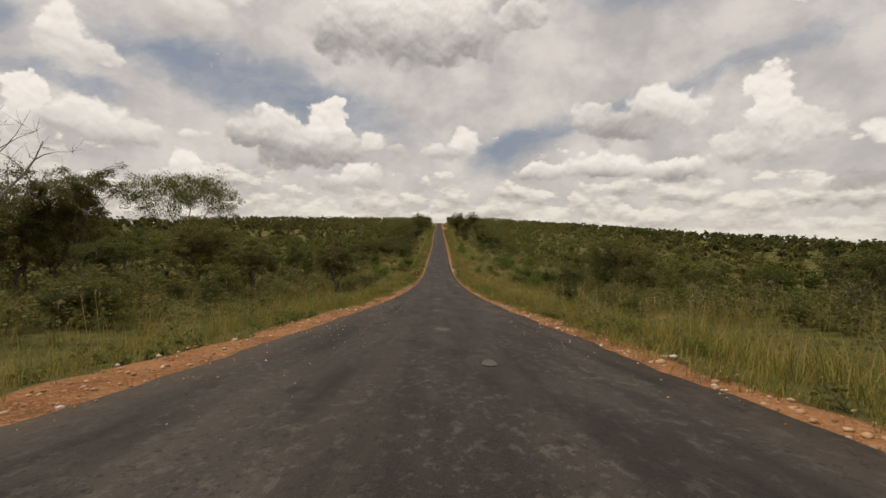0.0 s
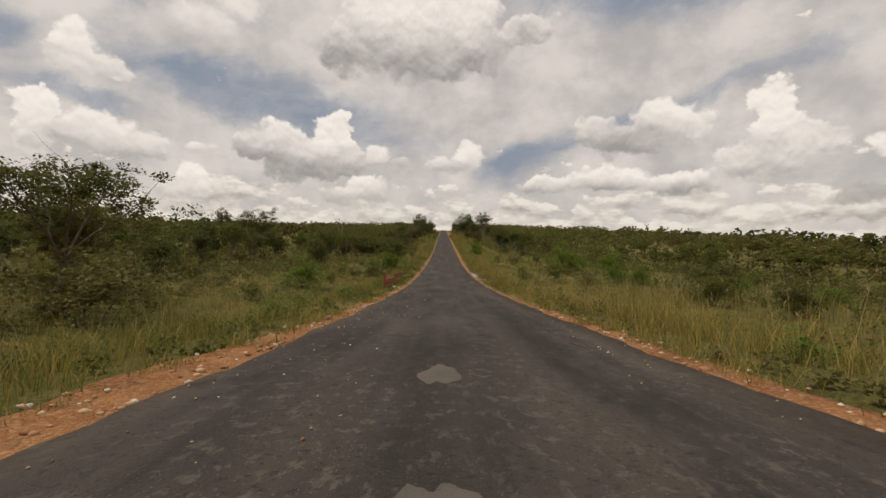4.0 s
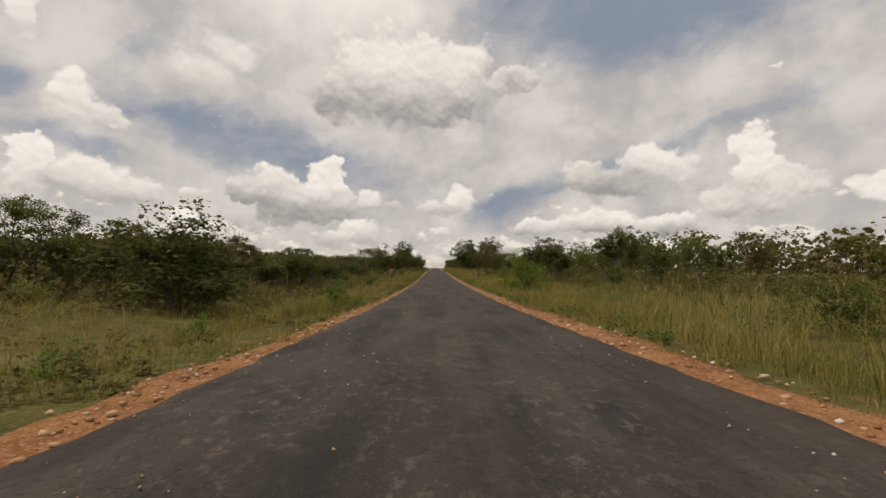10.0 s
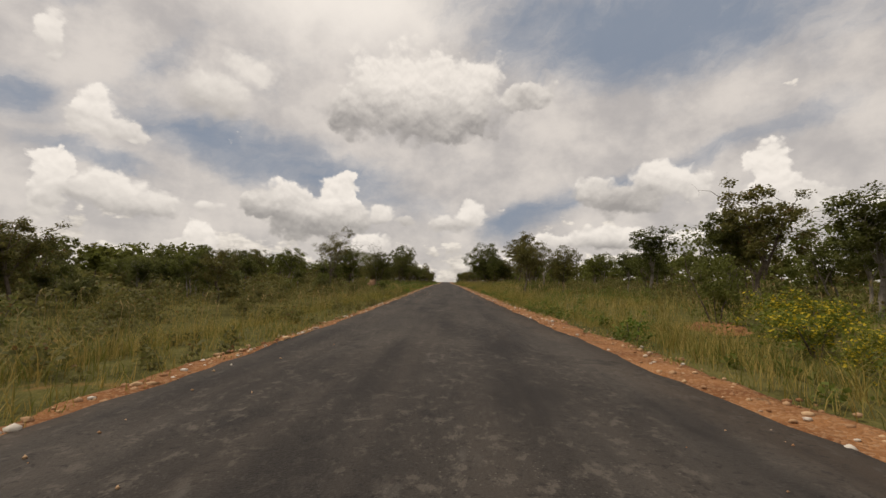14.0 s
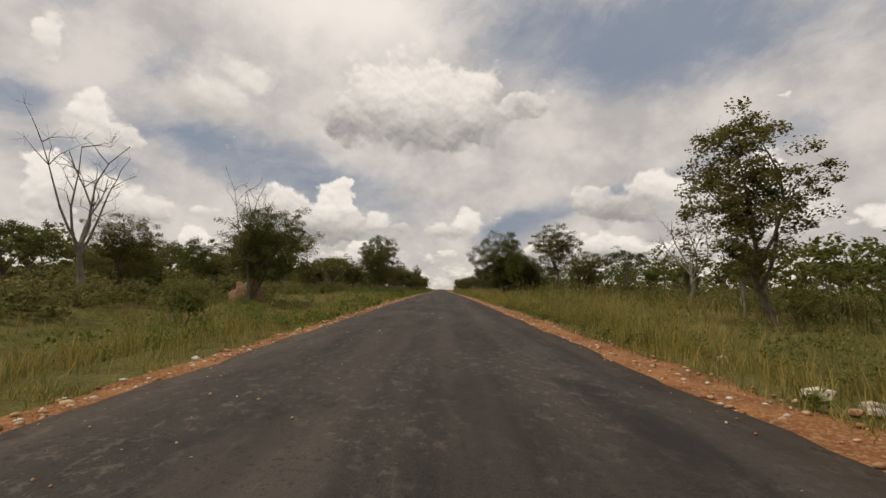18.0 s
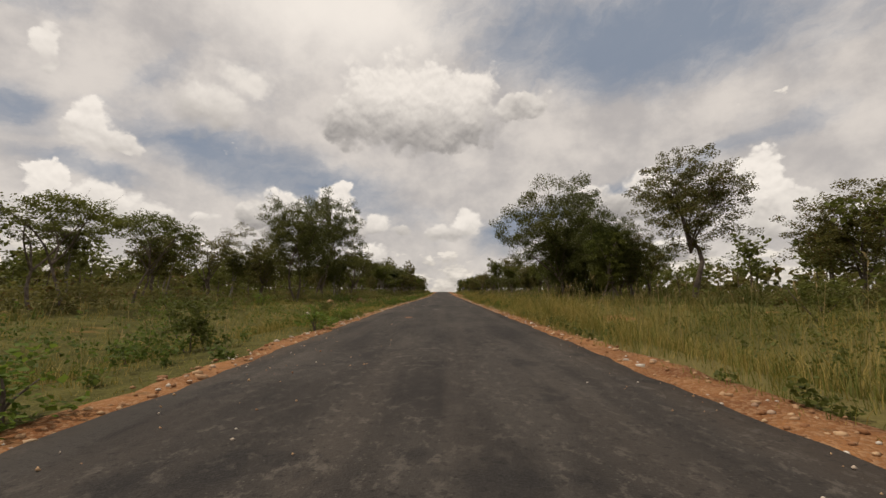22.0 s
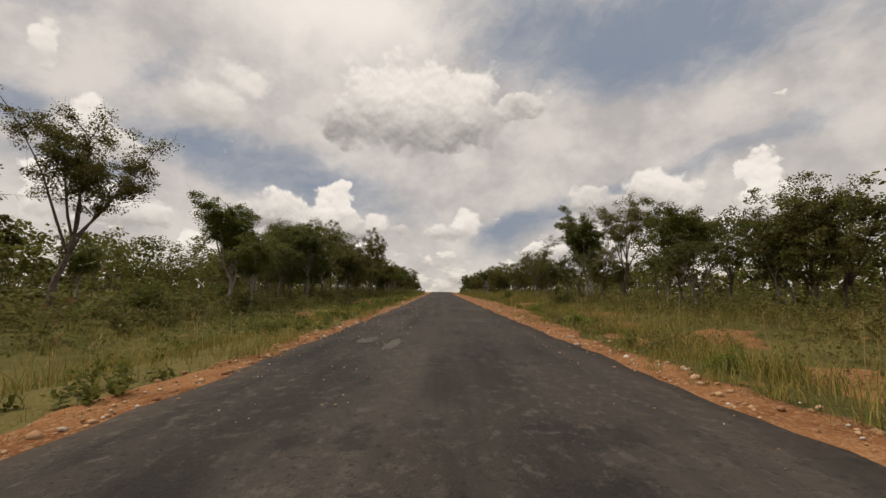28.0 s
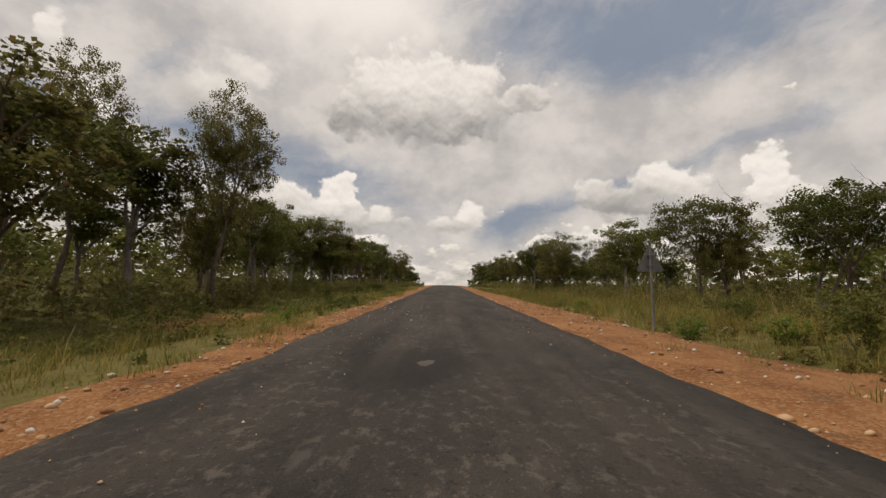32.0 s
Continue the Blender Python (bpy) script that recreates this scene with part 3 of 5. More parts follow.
def build_tree(shape, height, width, seed, leaf, bark, tufts=110, count=26, size=0.24, stem=0.42, label="", bare=0.0, stems=1, split=False):
    """A tree with its foot at the origin: trunk, limbs, and a crown of tufts of leaves.
    shape: umbrella (flat wide crown), round, open (tall and gappy) or column."""
    r = np.random.default_rng(seed)
    tree = new("tree")
    tree.empty_display_size = 0.3
    girth = 0.0125 * height + 0.035
    fork = height * stem
    lean = r.normal(0, 0.05 * height, 2)
    top = np.array([lean[0], lean[1], fork])
    trunks = []
    for s in range(stems):
        foot = np.array([0, 0, -0.25]) if stems == 1 else np.array([r.normal(0, 0.35), r.normal(0, 0.35), -0.25])
        head = top if s == 0 else top + np.array([r.uniform(-0.13, 0.13) * width, r.uniform(-0.13, 0.13) * width, r.uniform(-0.08, 0.08) * height])
        way = bend(foot, head, 0, r, 6)
        trunks.append((way[-1], tube(way, girth * np.linspace(1.25, 0.72, 6) / math.sqrt(stems), 7)))
    for end, t in trunks:
        part("trunk", mesh_of("trunk", *t, True), bark, tree)
    limbs = 6 if shape != "column" else 5
    tips = []
    for k in range(limbs):
        a = 2 * math.pi * (k + r.uniform(-0.3, 0.3)) / limbs
        start = trunks[k % stems][0]
        if shape == "umbrella":
            reach, rise = width * 0.5 * r.uniform(0.55, 0.95), (height - fork) * r.uniform(0.6, 0.85)
        elif shape == "round":
            reach, rise = width * 0.5 * r.uniform(0.35, 0.8), (height - fork) * r.uniform(0.25, 0.85)
        elif shape == "open":
            reach, rise = width * 0.5 * r.uniform(0.4, 0.9), (height - fork) * r.uniform(0.45, 0.95)
        else:
            reach, rise = width * 0.5 * r.uniform(0.3, 0.7), (height - fork) * r.uniform(0.4, 0.95)
        end = start + np.array([math.cos(a) * reach, math.sin(a) * reach, rise])
        low = start - np.array([0, 0, r.uniform(0, 0.12) * height])
        low[:2] = start[:2] * (low[2] / max(start[2], 0.1))
        way = bend(low if stems == 1 else start, end, 0.06, r, 6)
        branches = []
        pieces = [tube(way, girth * np.linspace(0.55, 0.13, 6), 5)]
        for j in range(5):
            at = way[r.integers(2, 6)]
            far = at + np.array([r.uniform(-0.24, 0.24) * width, r.uniform(-0.24, 0.24) * width, r.uniform(0.01, 0.16) * height])
            branch = [tube(bend(at, far, 0.05, r, 4), girth * np.linspace(0.2, 0.05, 4), 4)]
            tips += [far, (at + far) / 2]
            for q in range(2 if not bare else 5):
                twig = far + r.uniform(-0.11, 0.11, 3) * width + (0, 0, 0.03 * height)
                branch.append(tube(np.stack([far, (far + twig) / 2 + r.normal(0, 0.03, 3), twig]), girth * np.array([0.06, 0.045, 0.02]), 3))
            if split:
                branches.append(branch)
            else:
                pieces += branch
        tips.append(end)
        limb = part("limb", mesh_of("limb", *join(pieces), True), bark, tree)
        for branch in branches:
            part("branch", mesh_of("branch", *join(branch), True), bark, limb)
    if bare >= 1:
        return tagged(tree, label, "tree")
    tips = np.array(tips)
    n = tufts
    mid = np.array([lean[0], lean[1], 0])
    if shape == "umbrella":
        a, q = r.uniform(0, 2 * math.pi, n), np.sqrt(r.uniform(0, 1, n)) * width * 0.5
        z = height - 0.28 * (height - fork) * (q / (width * 0.5)) ** 2 - abs(r.normal(0, 0.16, n)) * (height - fork)
        c = np.stack([np.cos(a) * q, np.sin(a) * q, z], 1) + mid
    else:
        c = r.normal(0, 1, (n, 3))
        c /= np.linalg.norm(c, axis=1)[:, None]
        c *= (r.uniform(0, 1, n) ** 0.4)[:, None]
        half = (height - fork * 0.75) / 2
        c = c * np.array([width * 0.5, width * 0.5, half]) + mid + np.array([0, 0, height - half])
        bulge = 1 + 0.22 * np.sin(3 * np.arctan2(c[:, 1], c[:, 0]) + seed) + 0.15 * np.sin(c[:, 2] * 1.7 + seed)
        c[:, :2] = mid[:2] + (c[:, :2] - mid[:2]) * bulge[:, None]
        if shape == "open":
            hold = tips[r.integers(0, len(tips), n)]
            c = hold + (c - hold) * r.uniform(0.0, 0.6, n)[:, None]
    c = np.concatenate([c, tips if split else tips[::3]])
    if bare:
        c = c[r.uniform(0, 1, len(c)) > bare]
    v, f = leaves(c, 0.030 * width + 0.13, count, size, r)
    part("crown", mesh_of("crown", v, f), leaf, tree)
    return tagged(tree, label, "tree")


def build_bush(height, width, seed, leaf, tufts=60, count=26, size=0.14, label="", name="bush"):
    r = np.random.default_rng(seed)
    bush = new(name)
    bush.empty_display_size = 0.2
    for k in range(3):
        a = r.uniform(0, 2) + k * 2.1
        q = r.uniform(0.1, 0.42) * width
        end = np.array([math.cos(a) * q, math.sin(a) * q, height * r.uniform(0.5, 0.9)])
        stem = tube(bend((0.05 * math.cos(a), 0.05 * math.sin(a), -0.15), end, 0.08, r, 4), (0.014 + 0.01 * height) * np.linspace(1, 0.25, 4), 4)
        part("stem", mesh_of("stem", *stem, True), BARK, bush)
    c = r.normal(0, 1, (tufts, 3))
    c /= np.linalg.norm(c, axis=1)[:, None]
    c *= (r.uniform(0, 1, tufts) ** 0.45)[:, None]
    lump = 1 + 0.25 * np.sin(2.6 * np.arctan2(c[:, 1], c[:, 0]) + seed) + 0.2 * np.sin(5 * c[:, 2] + seed)
    c = c * np.array([0.46 * width, 0.46 * width, 0.46 * height]) * lump[:, None] + (0, 0, height * 0.52)
    c[:, 2] = np.clip(c[:, 2], 0.08 * height, None)
    v, f = leaves(c, 0.05 * width + 0.05, count, size, r, 0.8)
    part("foliage", mesh_of("foliage", v, f), leaf, bush)
    return tagged(bush, label, name)


class Kind:
    """One plant, built at its first place and copied to the others."""

    def __init__(self, builder, height):
        self.builder, self.height, self.first = builder, height, None

    def plant(self, x, y, height, turn=0.0, stretch=1.0, label="", group="", sink=0.05):
        s = height / self.height
        m = pose(x, y, ground_at(x, y) - sink, 0, 0, turn) @ Matrix.Diagonal((s * stretch, s * stretch, s, 1))
        if self.first is None:
            self.first = ob = self.builder()
            ob.matrix_basis = m
        else:
            keep = self.first.matrix_basis.copy()
            self.first.matrix_basis = Matrix.Identity(4)
            ob = copy_thing(self.first, m)
            self.first.matrix_basis = keep
        return tagged(ob, label, group=group)


UMBRELLA = Kind(lambda: build_tree("round", 10, 11, 11, LEAF_DARK, BARK, 330, 130, 0.13, 0.22, "broad flat-crowned dark green tree in the grass", split=True), 10)
UMBRELLA_B = Kind(lambda: build_tree("umbrella", 9, 12, 12, LEAF, PALE_BARK, 210, 90, 0.125, 0.36, "wide spreading tree with airy feathery crown", split=True), 9)
ROUND = Kind(lambda: build_tree("round", 10, 9, 13, LEAF_DARK, BARK, 280, 110, 0.13, 0.28, "tall dense round-crowned dark green tree", stems=2, split=True), 10)
ROUND_B = Kind(lambda: build_tree("round", 9, 8, 14, LEAF_OLIVE, BARK, 200, 90, 0.14, 0.28, "round-crowned olive green tree with a short trunk", split=True), 9)
ROUND_C = Kind(lambda: build_tree("round", 13, 9.5, 23, LEAF_OLIVE, BARK, 210, 120, 0.14, 0.42, "tall tree with a round olive crown on a long trunk", split=True), 13)
OPEN = Kind(lambda: build_tree("open", 12, 9, 15, LEAF_OLIVE, BARK, 170, 110, 0.135, 0.4, "tall tree with an open gappy crown and bent limbs", split=True), 12)
OPEN_B = Kind(lambda: build_tree("open", 10, 7, 16, LEAF, PALE_BARK, 150, 90, 0.14, 0.36, "slender pale-barked tree with a thin open crown", stems=2, split=True), 10)
OPEN_C = Kind(lambda: build_tree("open", 9, 7, 19, LEAF_OLIVE, BARK, 110, 70, 0.13, 0.3, "thinly leaved tree with a grey-green crown", bare=0.25, split=True), 9)
SLIM = Kind(lambda: build_tree("column", 7, 3.6, 17, LEAF, BARK, 100, 60, 0.125, 0.3, "slim young tree with upright limbs", stems=2, split=True), 7)
LACY = Kind(lambda: build_tree("column", 9, 5.6, 27, LEAF_OLIVE, BARK, 170, 80, 0.13, 0.26, "upright tree with a light feathery olive crown", split=True), 9)
DEAD = Kind(lambda: build_tree("open", 8, 5, 18, LEAF, PALE_BARK, 10, 4, 0.2, 0.35, "bare leafless grey tree with fine twigs", bare=1, split=True), 8)


def light_tree(shape, h, w, seed, leaf, bark, label, stems=1, stem=0.4):
    return Kind(lambda: build_tree(shape, h, w, seed, leaf, bark, 74, 84, 0.125, stem, label, stems=stems), h)


LIGHT = [
    light_tree("umbrella", 6, 5.5, 31, LEAF_DARK, BARK, "small flat-topped tree in the roadside scrub"),
    light_tree("round", 6, 4.6, 32, LEAF, PALE_BARK, "small bushy green tree in the roadside scrub", 2),
    light_tree("open", 6.5, 4.8, 33, LEAF, PALE_BARK, "small airy tree with a pale thin trunk"),
    light_tree("round", 5.5, 4.2, 34, LEAF_OLIVE, BARK, "small olive green savanna tree"),
    light_tree("umbrella", 6.5, 6.2, 35, LEAF, BARK, "low spreading tree with layered crown", 2),
    light_tree("column", 6, 3.2, 36, LEAF_DARK, PALE_BARK, "narrow dark green young tree"),
]
BUSH_BRIGHT = Kind(lambda: build_bush(3, 4, 41, LEAF_BRIGHT, 110, 60, 0.105, "dense bright green rounded bush in tall grass"), 3)
BUSH_DARK = Kind(lambda: build_bush(3, 3.6, 42, LEAF_DARK, 110, 60, 0.105, "dense dark green bush"), 3)
BUSH = Kind(lambda: build_bush(1.8, 2.2, 43, LEAF, 60, 40, 0.085, "green shrub among the roadside grass"), 1.8)
BUSH_OLIVE = Kind(lambda: build_bush(1.8, 2.4, 44, LEAF_OLIVE, 60, 36, 0.085, "olive green shrub among the grass"), 1.8)
SHRUB = Kind(lambda: build_bush(1.0, 1.1, 45, LEAF_BRIGHT, 34, 26, 0.08, "small leafy shrub at the road's verge"), 1.0)
WEED = Kind(lambda: build_bush(0.6, 0.7, 47, LEAF_BRIGHT, 22, 20, 0.065, "small leafy weed at the gravel's edge", "weed"), 0.6)
FLOWERS = Kind(lambda: build_bush(1.5, 2.6, 46, FLOWER, 70, 40, 0.085, "low shrub with yellow flowers in the verge"), 1.5)

def plant_all(group, rows):
    """Plants that stand out along the way: kind, x, y, height, turn, stretch."""
    for kind, x, y, h, turn, wide in rows:
        kind.plant(x, y, h, turn, wide, group=group)


plant_all("roadside trees", (
    (DEAD, -17.5, 18.5, 9.0, 0, 1.0), (ROUND_B, -22.5, 26, 6.8, 20, 1.0), (OPEN, -20, 27, 7.4, 60, 0.9), (ROUND_B, -27, 33, 7.4, 100, 1.0), (ROUND_B, -18, 36, 5.8, 10, 1.0), (ROUND_B, -21.5, 45, 6.2, 240, 1.0), (LIGHT[3], -15.6, 40, 4.6, 0, 1.1), (LIGHT[0], -31, 36, 4.4, 10, 1.0), (LIGHT[4], -32, 42, 4.8, 70, 1.2), (UMBRELLA_B, -23, 43, 10.2, 20, 0.72),
    (ROUND, 26, 75, 8.2, 50, 1.2), (ROUND_B, 29, 70, 7.0, 10, 1.2), (ROUND, -14.5, 111, 4.2, 200, 0.75), (ROUND, -28.5, 125.5, 7.4, 30, 0.95), (ROUND, -22.9, 148, 6.4, 0, 0.85), (ROUND_C, -70, 205, 10.0, 0, 0.8),
    (DEAD, -37, 227, 9.6, 0, 0.8), (OPEN, 9.6, 251, 6.3, 200, 0.9), (ROUND_B, 14, 252, 5.6, 40, 1.0), (OPEN_C, -14.8, 258, 7.6, 0, 0.95),
    (SLIM, -12.5, 259, 5.2, 90, 1.2), (DEAD, -14.7, 271.5, 7.4, 40, 0.9), (LACY, 14.3, 271.8, 9.2, 120, 1.05), (ROUND_B, -16, 276, 4.4, 0, 1.0),
))
plant_all("roadside trees", (
    (LIGHT[2], 15.5, 276, 4.6, 0, 1.0), (DEAD, -12.6, 283.5, 8.6, 10, 0.6), (ROUND, -12.9, 284, 6.8, 60, 0.95), (ROUND_B, -13.6, 287, 5.8, 150, 1.0),
    (DEAD, 19, 288, 7.4, 70, 1.1), (UMBRELLA_B, -24, 321, 8.4, 160, 1.05), (LIGHT[0], 29, 325, 6.8, 0, 1.2), (LIGHT[4], -18, 330, 5.6, 0, 1.1),
    (ROUND_B, 26.5, 338, 7.8, 0, 1.2), (ROUND_C, 24.6, 354, 15.8, 30, 1.0), (SLIM, 16.0, 354, 7.2, 0, 1.1), (OPEN_C, -24.0, 357, 8.2, 45, 1.1),
    (ROUND, -15.5, 358, 11.2, 0, 0.8), (OPEN_B, 18.2, 358, 9.4, 10, 0.95), (ROUND_B, 20.0, 359, 8.6, 70, 0.9), (ROUND_B, -20.5, 362, 7.2, 10, 1.0),
))
plant_all("roadside trees", (
    (ROUND, 18.6, 356, 9.6, 220, 0.85), (UMBRELLA, 14.1, 363, 15.8, 0, 0.74), (ROUND, 15.0, 367.5, 9.0, 40, 0.9), (ROUND, 18.2, 366, 10.5, 140, 0.9), (ROUND, -17.0, 371.5, 15.0, 110, 0.66), (OPEN, -19.5, 416, 10.6, 240, 0.95), (ROUND_B, 20, 418, 8.0, 30, 1.0),
    (OPEN_B, 17, 424, 8.2, 0, 1.0), (OPEN_B, -15, 425, 8.2, 15, 1.0), (OPEN, 19.6, 443, 11.2, 100, 0.8), (ROUND, -17.0, 444, 8.6, 15, 0.85),
    (OPEN_B, 16.2, 444, 10.4, 30, 0.9), (OPEN_C, 12.4, 452, 7.9, 10, 0.8), (OPEN_B, 22.6, 462, 10.6, 60, 1.0), (OPEN, -24.0, 466, 10.8, 70, 0.8),
    (ROUND_C, -18.5, 470, 12.8, 130, 0.66), (ROUND_C, -11.9, 472.5, 12.2, 0, 0.62), (ROUND, -21, 452, 10.6, 40, 0.8), (ROUND_B, -15.5, 477, 7.6, 80, 0.9), (ROUND_B, 18.6, 480, 6.4, 10, 1.0),
))
plant_all("roadside trees", (
    (ROUND_B, 13.0, 505, 6.6, 0, 0.9), (UMBRELLA, -14.5, 507, 7.4, 90, 0.8), (UMBRELLA, 15.6, 511, 8.2, 40, 0.85), (ROUND_B, 13.5, 560, 8.0, 40, 0.9),
    (ROUND_B, -11.5, 562, 8.6, 40, 0.9), (ROUND, 12.3, 618, 9.0, 10, 0.9),
))

plant_all("roadside bushes", (
    (BUSH_DARK, 20.5, 47, 3.6, 20, 1.3), (BUSH_DARK, 24, 69, 3.6, 40, 1.3), (BUSH_DARK, 15.5, 366, 2.6, 0, 1.3), (BUSH_DARK, 18.5, 364, 3.0, 60, 1.3), (BUSH_DARK, 16.8, 59, 3.6, 0, 1.1), (BUSH_DARK, 14.6, 62, 3.0, 70, 1.1), (BUSH_OLIVE, -10.5, 70, 2.4, 0, 1.3),
    (BUSH_DARK, -22, 92, 4.0, 0, 0.9), (BUSH_BRIGHT, -13.4, 101.5, 2.2, 0, 0.8), (BUSH_OLIVE, -7.6, 112, 1.6, 60, 0.9), (BUSH, -9.0, 116, 2.0, 0, 1.2),
    (BUSH_BRIGHT, 17.2, 122.5, 3.9, 0, 1.15), (BUSH_BRIGHT, 23.8, 124, 3.4, 60, 1.2), (BUSH_BRIGHT, -7.9, 127.5, 3.2, 30, 1.2), (BUSH_OLIVE, -9.2, 129, 2.6, 30, 1.1), (BUSH, 17.5, 133, 2.0, 0, 1.2),
    (BUSH_DARK, -9.8, 137, 2.2, 10, 0.6), (SHRUB, -12.8, 140, 1.8, 80, 0.8), (BUSH_OLIVE, 13.5, 146, 1.9, 30, 1.5), (BUSH, 11, 153, 1.6, 0, 1.1),
))
plant_all("roadside bushes", (
    (SHRUB, -5.6, 166, 1.5, 0, 0.8), (BUSH, 16.5, 184, 2.4, 0, 0.9), (BUSH_BRIGHT, 8.9, 187.5, 4.2, 0, 0.85), (SHRUB, 8.2, 203, 1.2, 30, 1.0),
    (FLOWERS, 8.5, 205, 1.1, 70, 1.0), (FLOWERS, 9.6, 208, 1.4, 0, 1.1), (FLOWERS, 11.2, 211, 1.5, 140, 1.1), (BUSH, 10.6, 214, 2.8, 0, 0.7),
    (SHRUB, 11.4, 262, 1.2, 0, 1.0), (BUSH, 14, 270, 1.8, 0, 0.8), (BUSH, -5.5, 319, 1.3, 0, 1.15), (SHRUB, -9.0, 343, 0.9, 0, 1.3),
    (BUSH_OLIVE, -8.8, 436, 1.3, 0, 1.3), (SHRUB, 7.6, 438, 0.6, 0, 1.0), (SHRUB, 9.2, 461, 0.9, 0, 1.1), (SHRUB, 7.6, 463, 0.8, 50, 1.2),
))
plant_all("roadside bushes", (
    (BUSH, 11, 466, 1.2, 0, 1.3),
))


# ---------------------------------------------------------------- scattered woods
# how far from the road's middle the trees begin, how tall they are, and how thickly they stand (trees in 100 square metres)
LEFT_WOOD = ((-40, 13, 3.9, 3.2), (30, 12, 4.2, 3.2), (50, 12, 5.0, 3.2), (70, 13, 5.2, 2.8), (95, 18, 5.4, 2.0), (140, 17, 4.8, 2.4), (154, 17, 4.6, 2.6), (166, 12, 4.3, 3.4), (180, 12, 4.2, 3.6), (200, 12, 3.9, 3.6), (234, 12, 3.3, 3.6), (248, 12, 4.2, 3.2), (262, 14, 4.4, 2.8), (275, 15, 4.2, 2.8), (295, 17, 4.4, 2.8), (345, 18, 6.0, 2.6), (390, 13, 6.8, 2.8), (436, 12, 6.2, 3.2), (447, 12, 8.6, 3.6), (462, 12, 8.6, 3.6), (478, 12, 7.6, 3.4), (520, 11, 7.4, 3.0), (700, 10, 7.8, 3.4))
RIGHT_WOOD = ((-40, 13, 3.7, 2.8), (36, 14, 3.7, 2.8), (48, 22, 4.2, 2.0), (66, 25, 4.4, 2.0), (80, 25, 4.6, 1.6), (95, 33, 4.6, 1.4), (130, 31, 5.0, 1.6), (165, 24, 6.0, 2.6), (215, 17, 7.0, 2.8), (240, 17, 7.0, 2.6), (262, 21, 5.6, 2.2), (290, 24, 6.0, 2.4), (340, 22, 6.6, 2.6), (390, 16, 7.0, 2.6), (430, 15, 7.8, 2.8), (462, 15, 7.2, 2.6), (485, 14, 6.2, 2.8), (520, 12, 7.0, 3.0), (700, 10, 7.8, 3.4))


def wood(rows, y):
    ys = [r[0] for r in rows]
    return [float(np.interp(y, ys, [r[k] for r in rows])) for k in (1, 2, 3)]


def scatter(side, rows, y0, y1, inner, outer, thin=1.0):
    """Places in a belt of the wood beside the road: x, y, height."""
    spots = []
    step = 3.0
    for y in np.arange(y0, y1, step):
        start, tall, dense = wood(rows, y)
        for x in np.arange(inner, outer, step):
            if rng.uniform() < dense * thin * step * step / 100.0:
                px, py = x + rng.uniform(0, step), y + rng.uniform(0, step)
                if px > start + rng.normal(0, 1.2):
                    spots.append((side * px, py, tall * rng.uniform(0.62, 1.18)))
    return spots


def bare_to(side, y):
    e = np.abs(table(LEFT_EDGE if side < 0 else RIGHT_EDGE, y))
    return e + table(LEFT_SHOULDER if side < 0 else RIGHT_SHOULDER, y)


def plant_belt():
    for side, rows in ((-1, LEFT_WOOD), (1, RIGHT_WOOD)):
        for x, y, h in scatter(side, rows, 8, 560, 9, 25, 0.72):
            kind = LIGHT[int(rng.integers(0, len(LIGHT)))]
            kind.plant(x, y, h, float(rng.uniform(0, 360)), float(rng.uniform(0.85, 1.2)), group="roadside wood")
    for x, y, h in scatter(-1, ((140, 12, 4.0, 5), (158, 12, 4.6, 6), (180, 12, 4.2, 6), (205, 12, 3.2, 6), (240, 13, 2.8, 4)), 160, 238, 12, 24, 1.0):
        kind = (LIGHT[1], LIGHT[3], LIGHT[5], BUSH_DARK)[int(rng.integers(0, 4))]
        kind.plant(x, y, 0.92 * h, float(rng.uniform(0, 360)), float(rng.uniform(1.0, 1.35)), group="roadside wood")
    for y in np.arange(14, 118, 2.4):
        kind = (BUSH_DARK, BUSH_OLIVE, BUSH, BUSH_BRIGHT)[int(rng.integers(0, 4))]
        side = -1 if rng.uniform() < 0.5 else 1
        kind.plant(side * float(rng.uniform(9.5, 24)), float(y), float(rng.uniform(1.0, 2.6)), float(rng.uniform(0, 360)), float(rng.uniform(0.9, 1.4)), group="verge shrubs")
    for y in np.arange(10, 500, 5.5):
        side = -1 if rng.uniform() < 0.5 else 1
        x = float(bare_to(side, y)) + float(rng.uniform(0.1, 3.0))
        WEED.plant(side * x, float(y), float(rng.uniform(0.3, 0.75)), float(rng.uniform(0, 360)), float(rng.uniform(0.9, 1.5)), group="verge weeds")
    for side in (-1, 1):
        for y in np.arange(4, 520, 6.5):
            start = wood(LEFT_WOOD if side < 0 else RIGHT_WOOD, y)[0]
            x = rng.uniform(8.0, start + 4) if rng.uniform() < 0.55 else rng.uniform(start, start + 7)
            kind = (BUSH, BUSH_OLIVE, BUSH, SHRUB, BUSH_DARK)[int(rng.integers(0, 5))]
            kind.plant(side * x, y, float(rng.uniform(0.9, 2.0)) * (0.6 if kind is SHRUB else 1), float(rng.uniform(0, 360)), float(rng.uniform(0.9, 1.4)), group="verge shrubs")


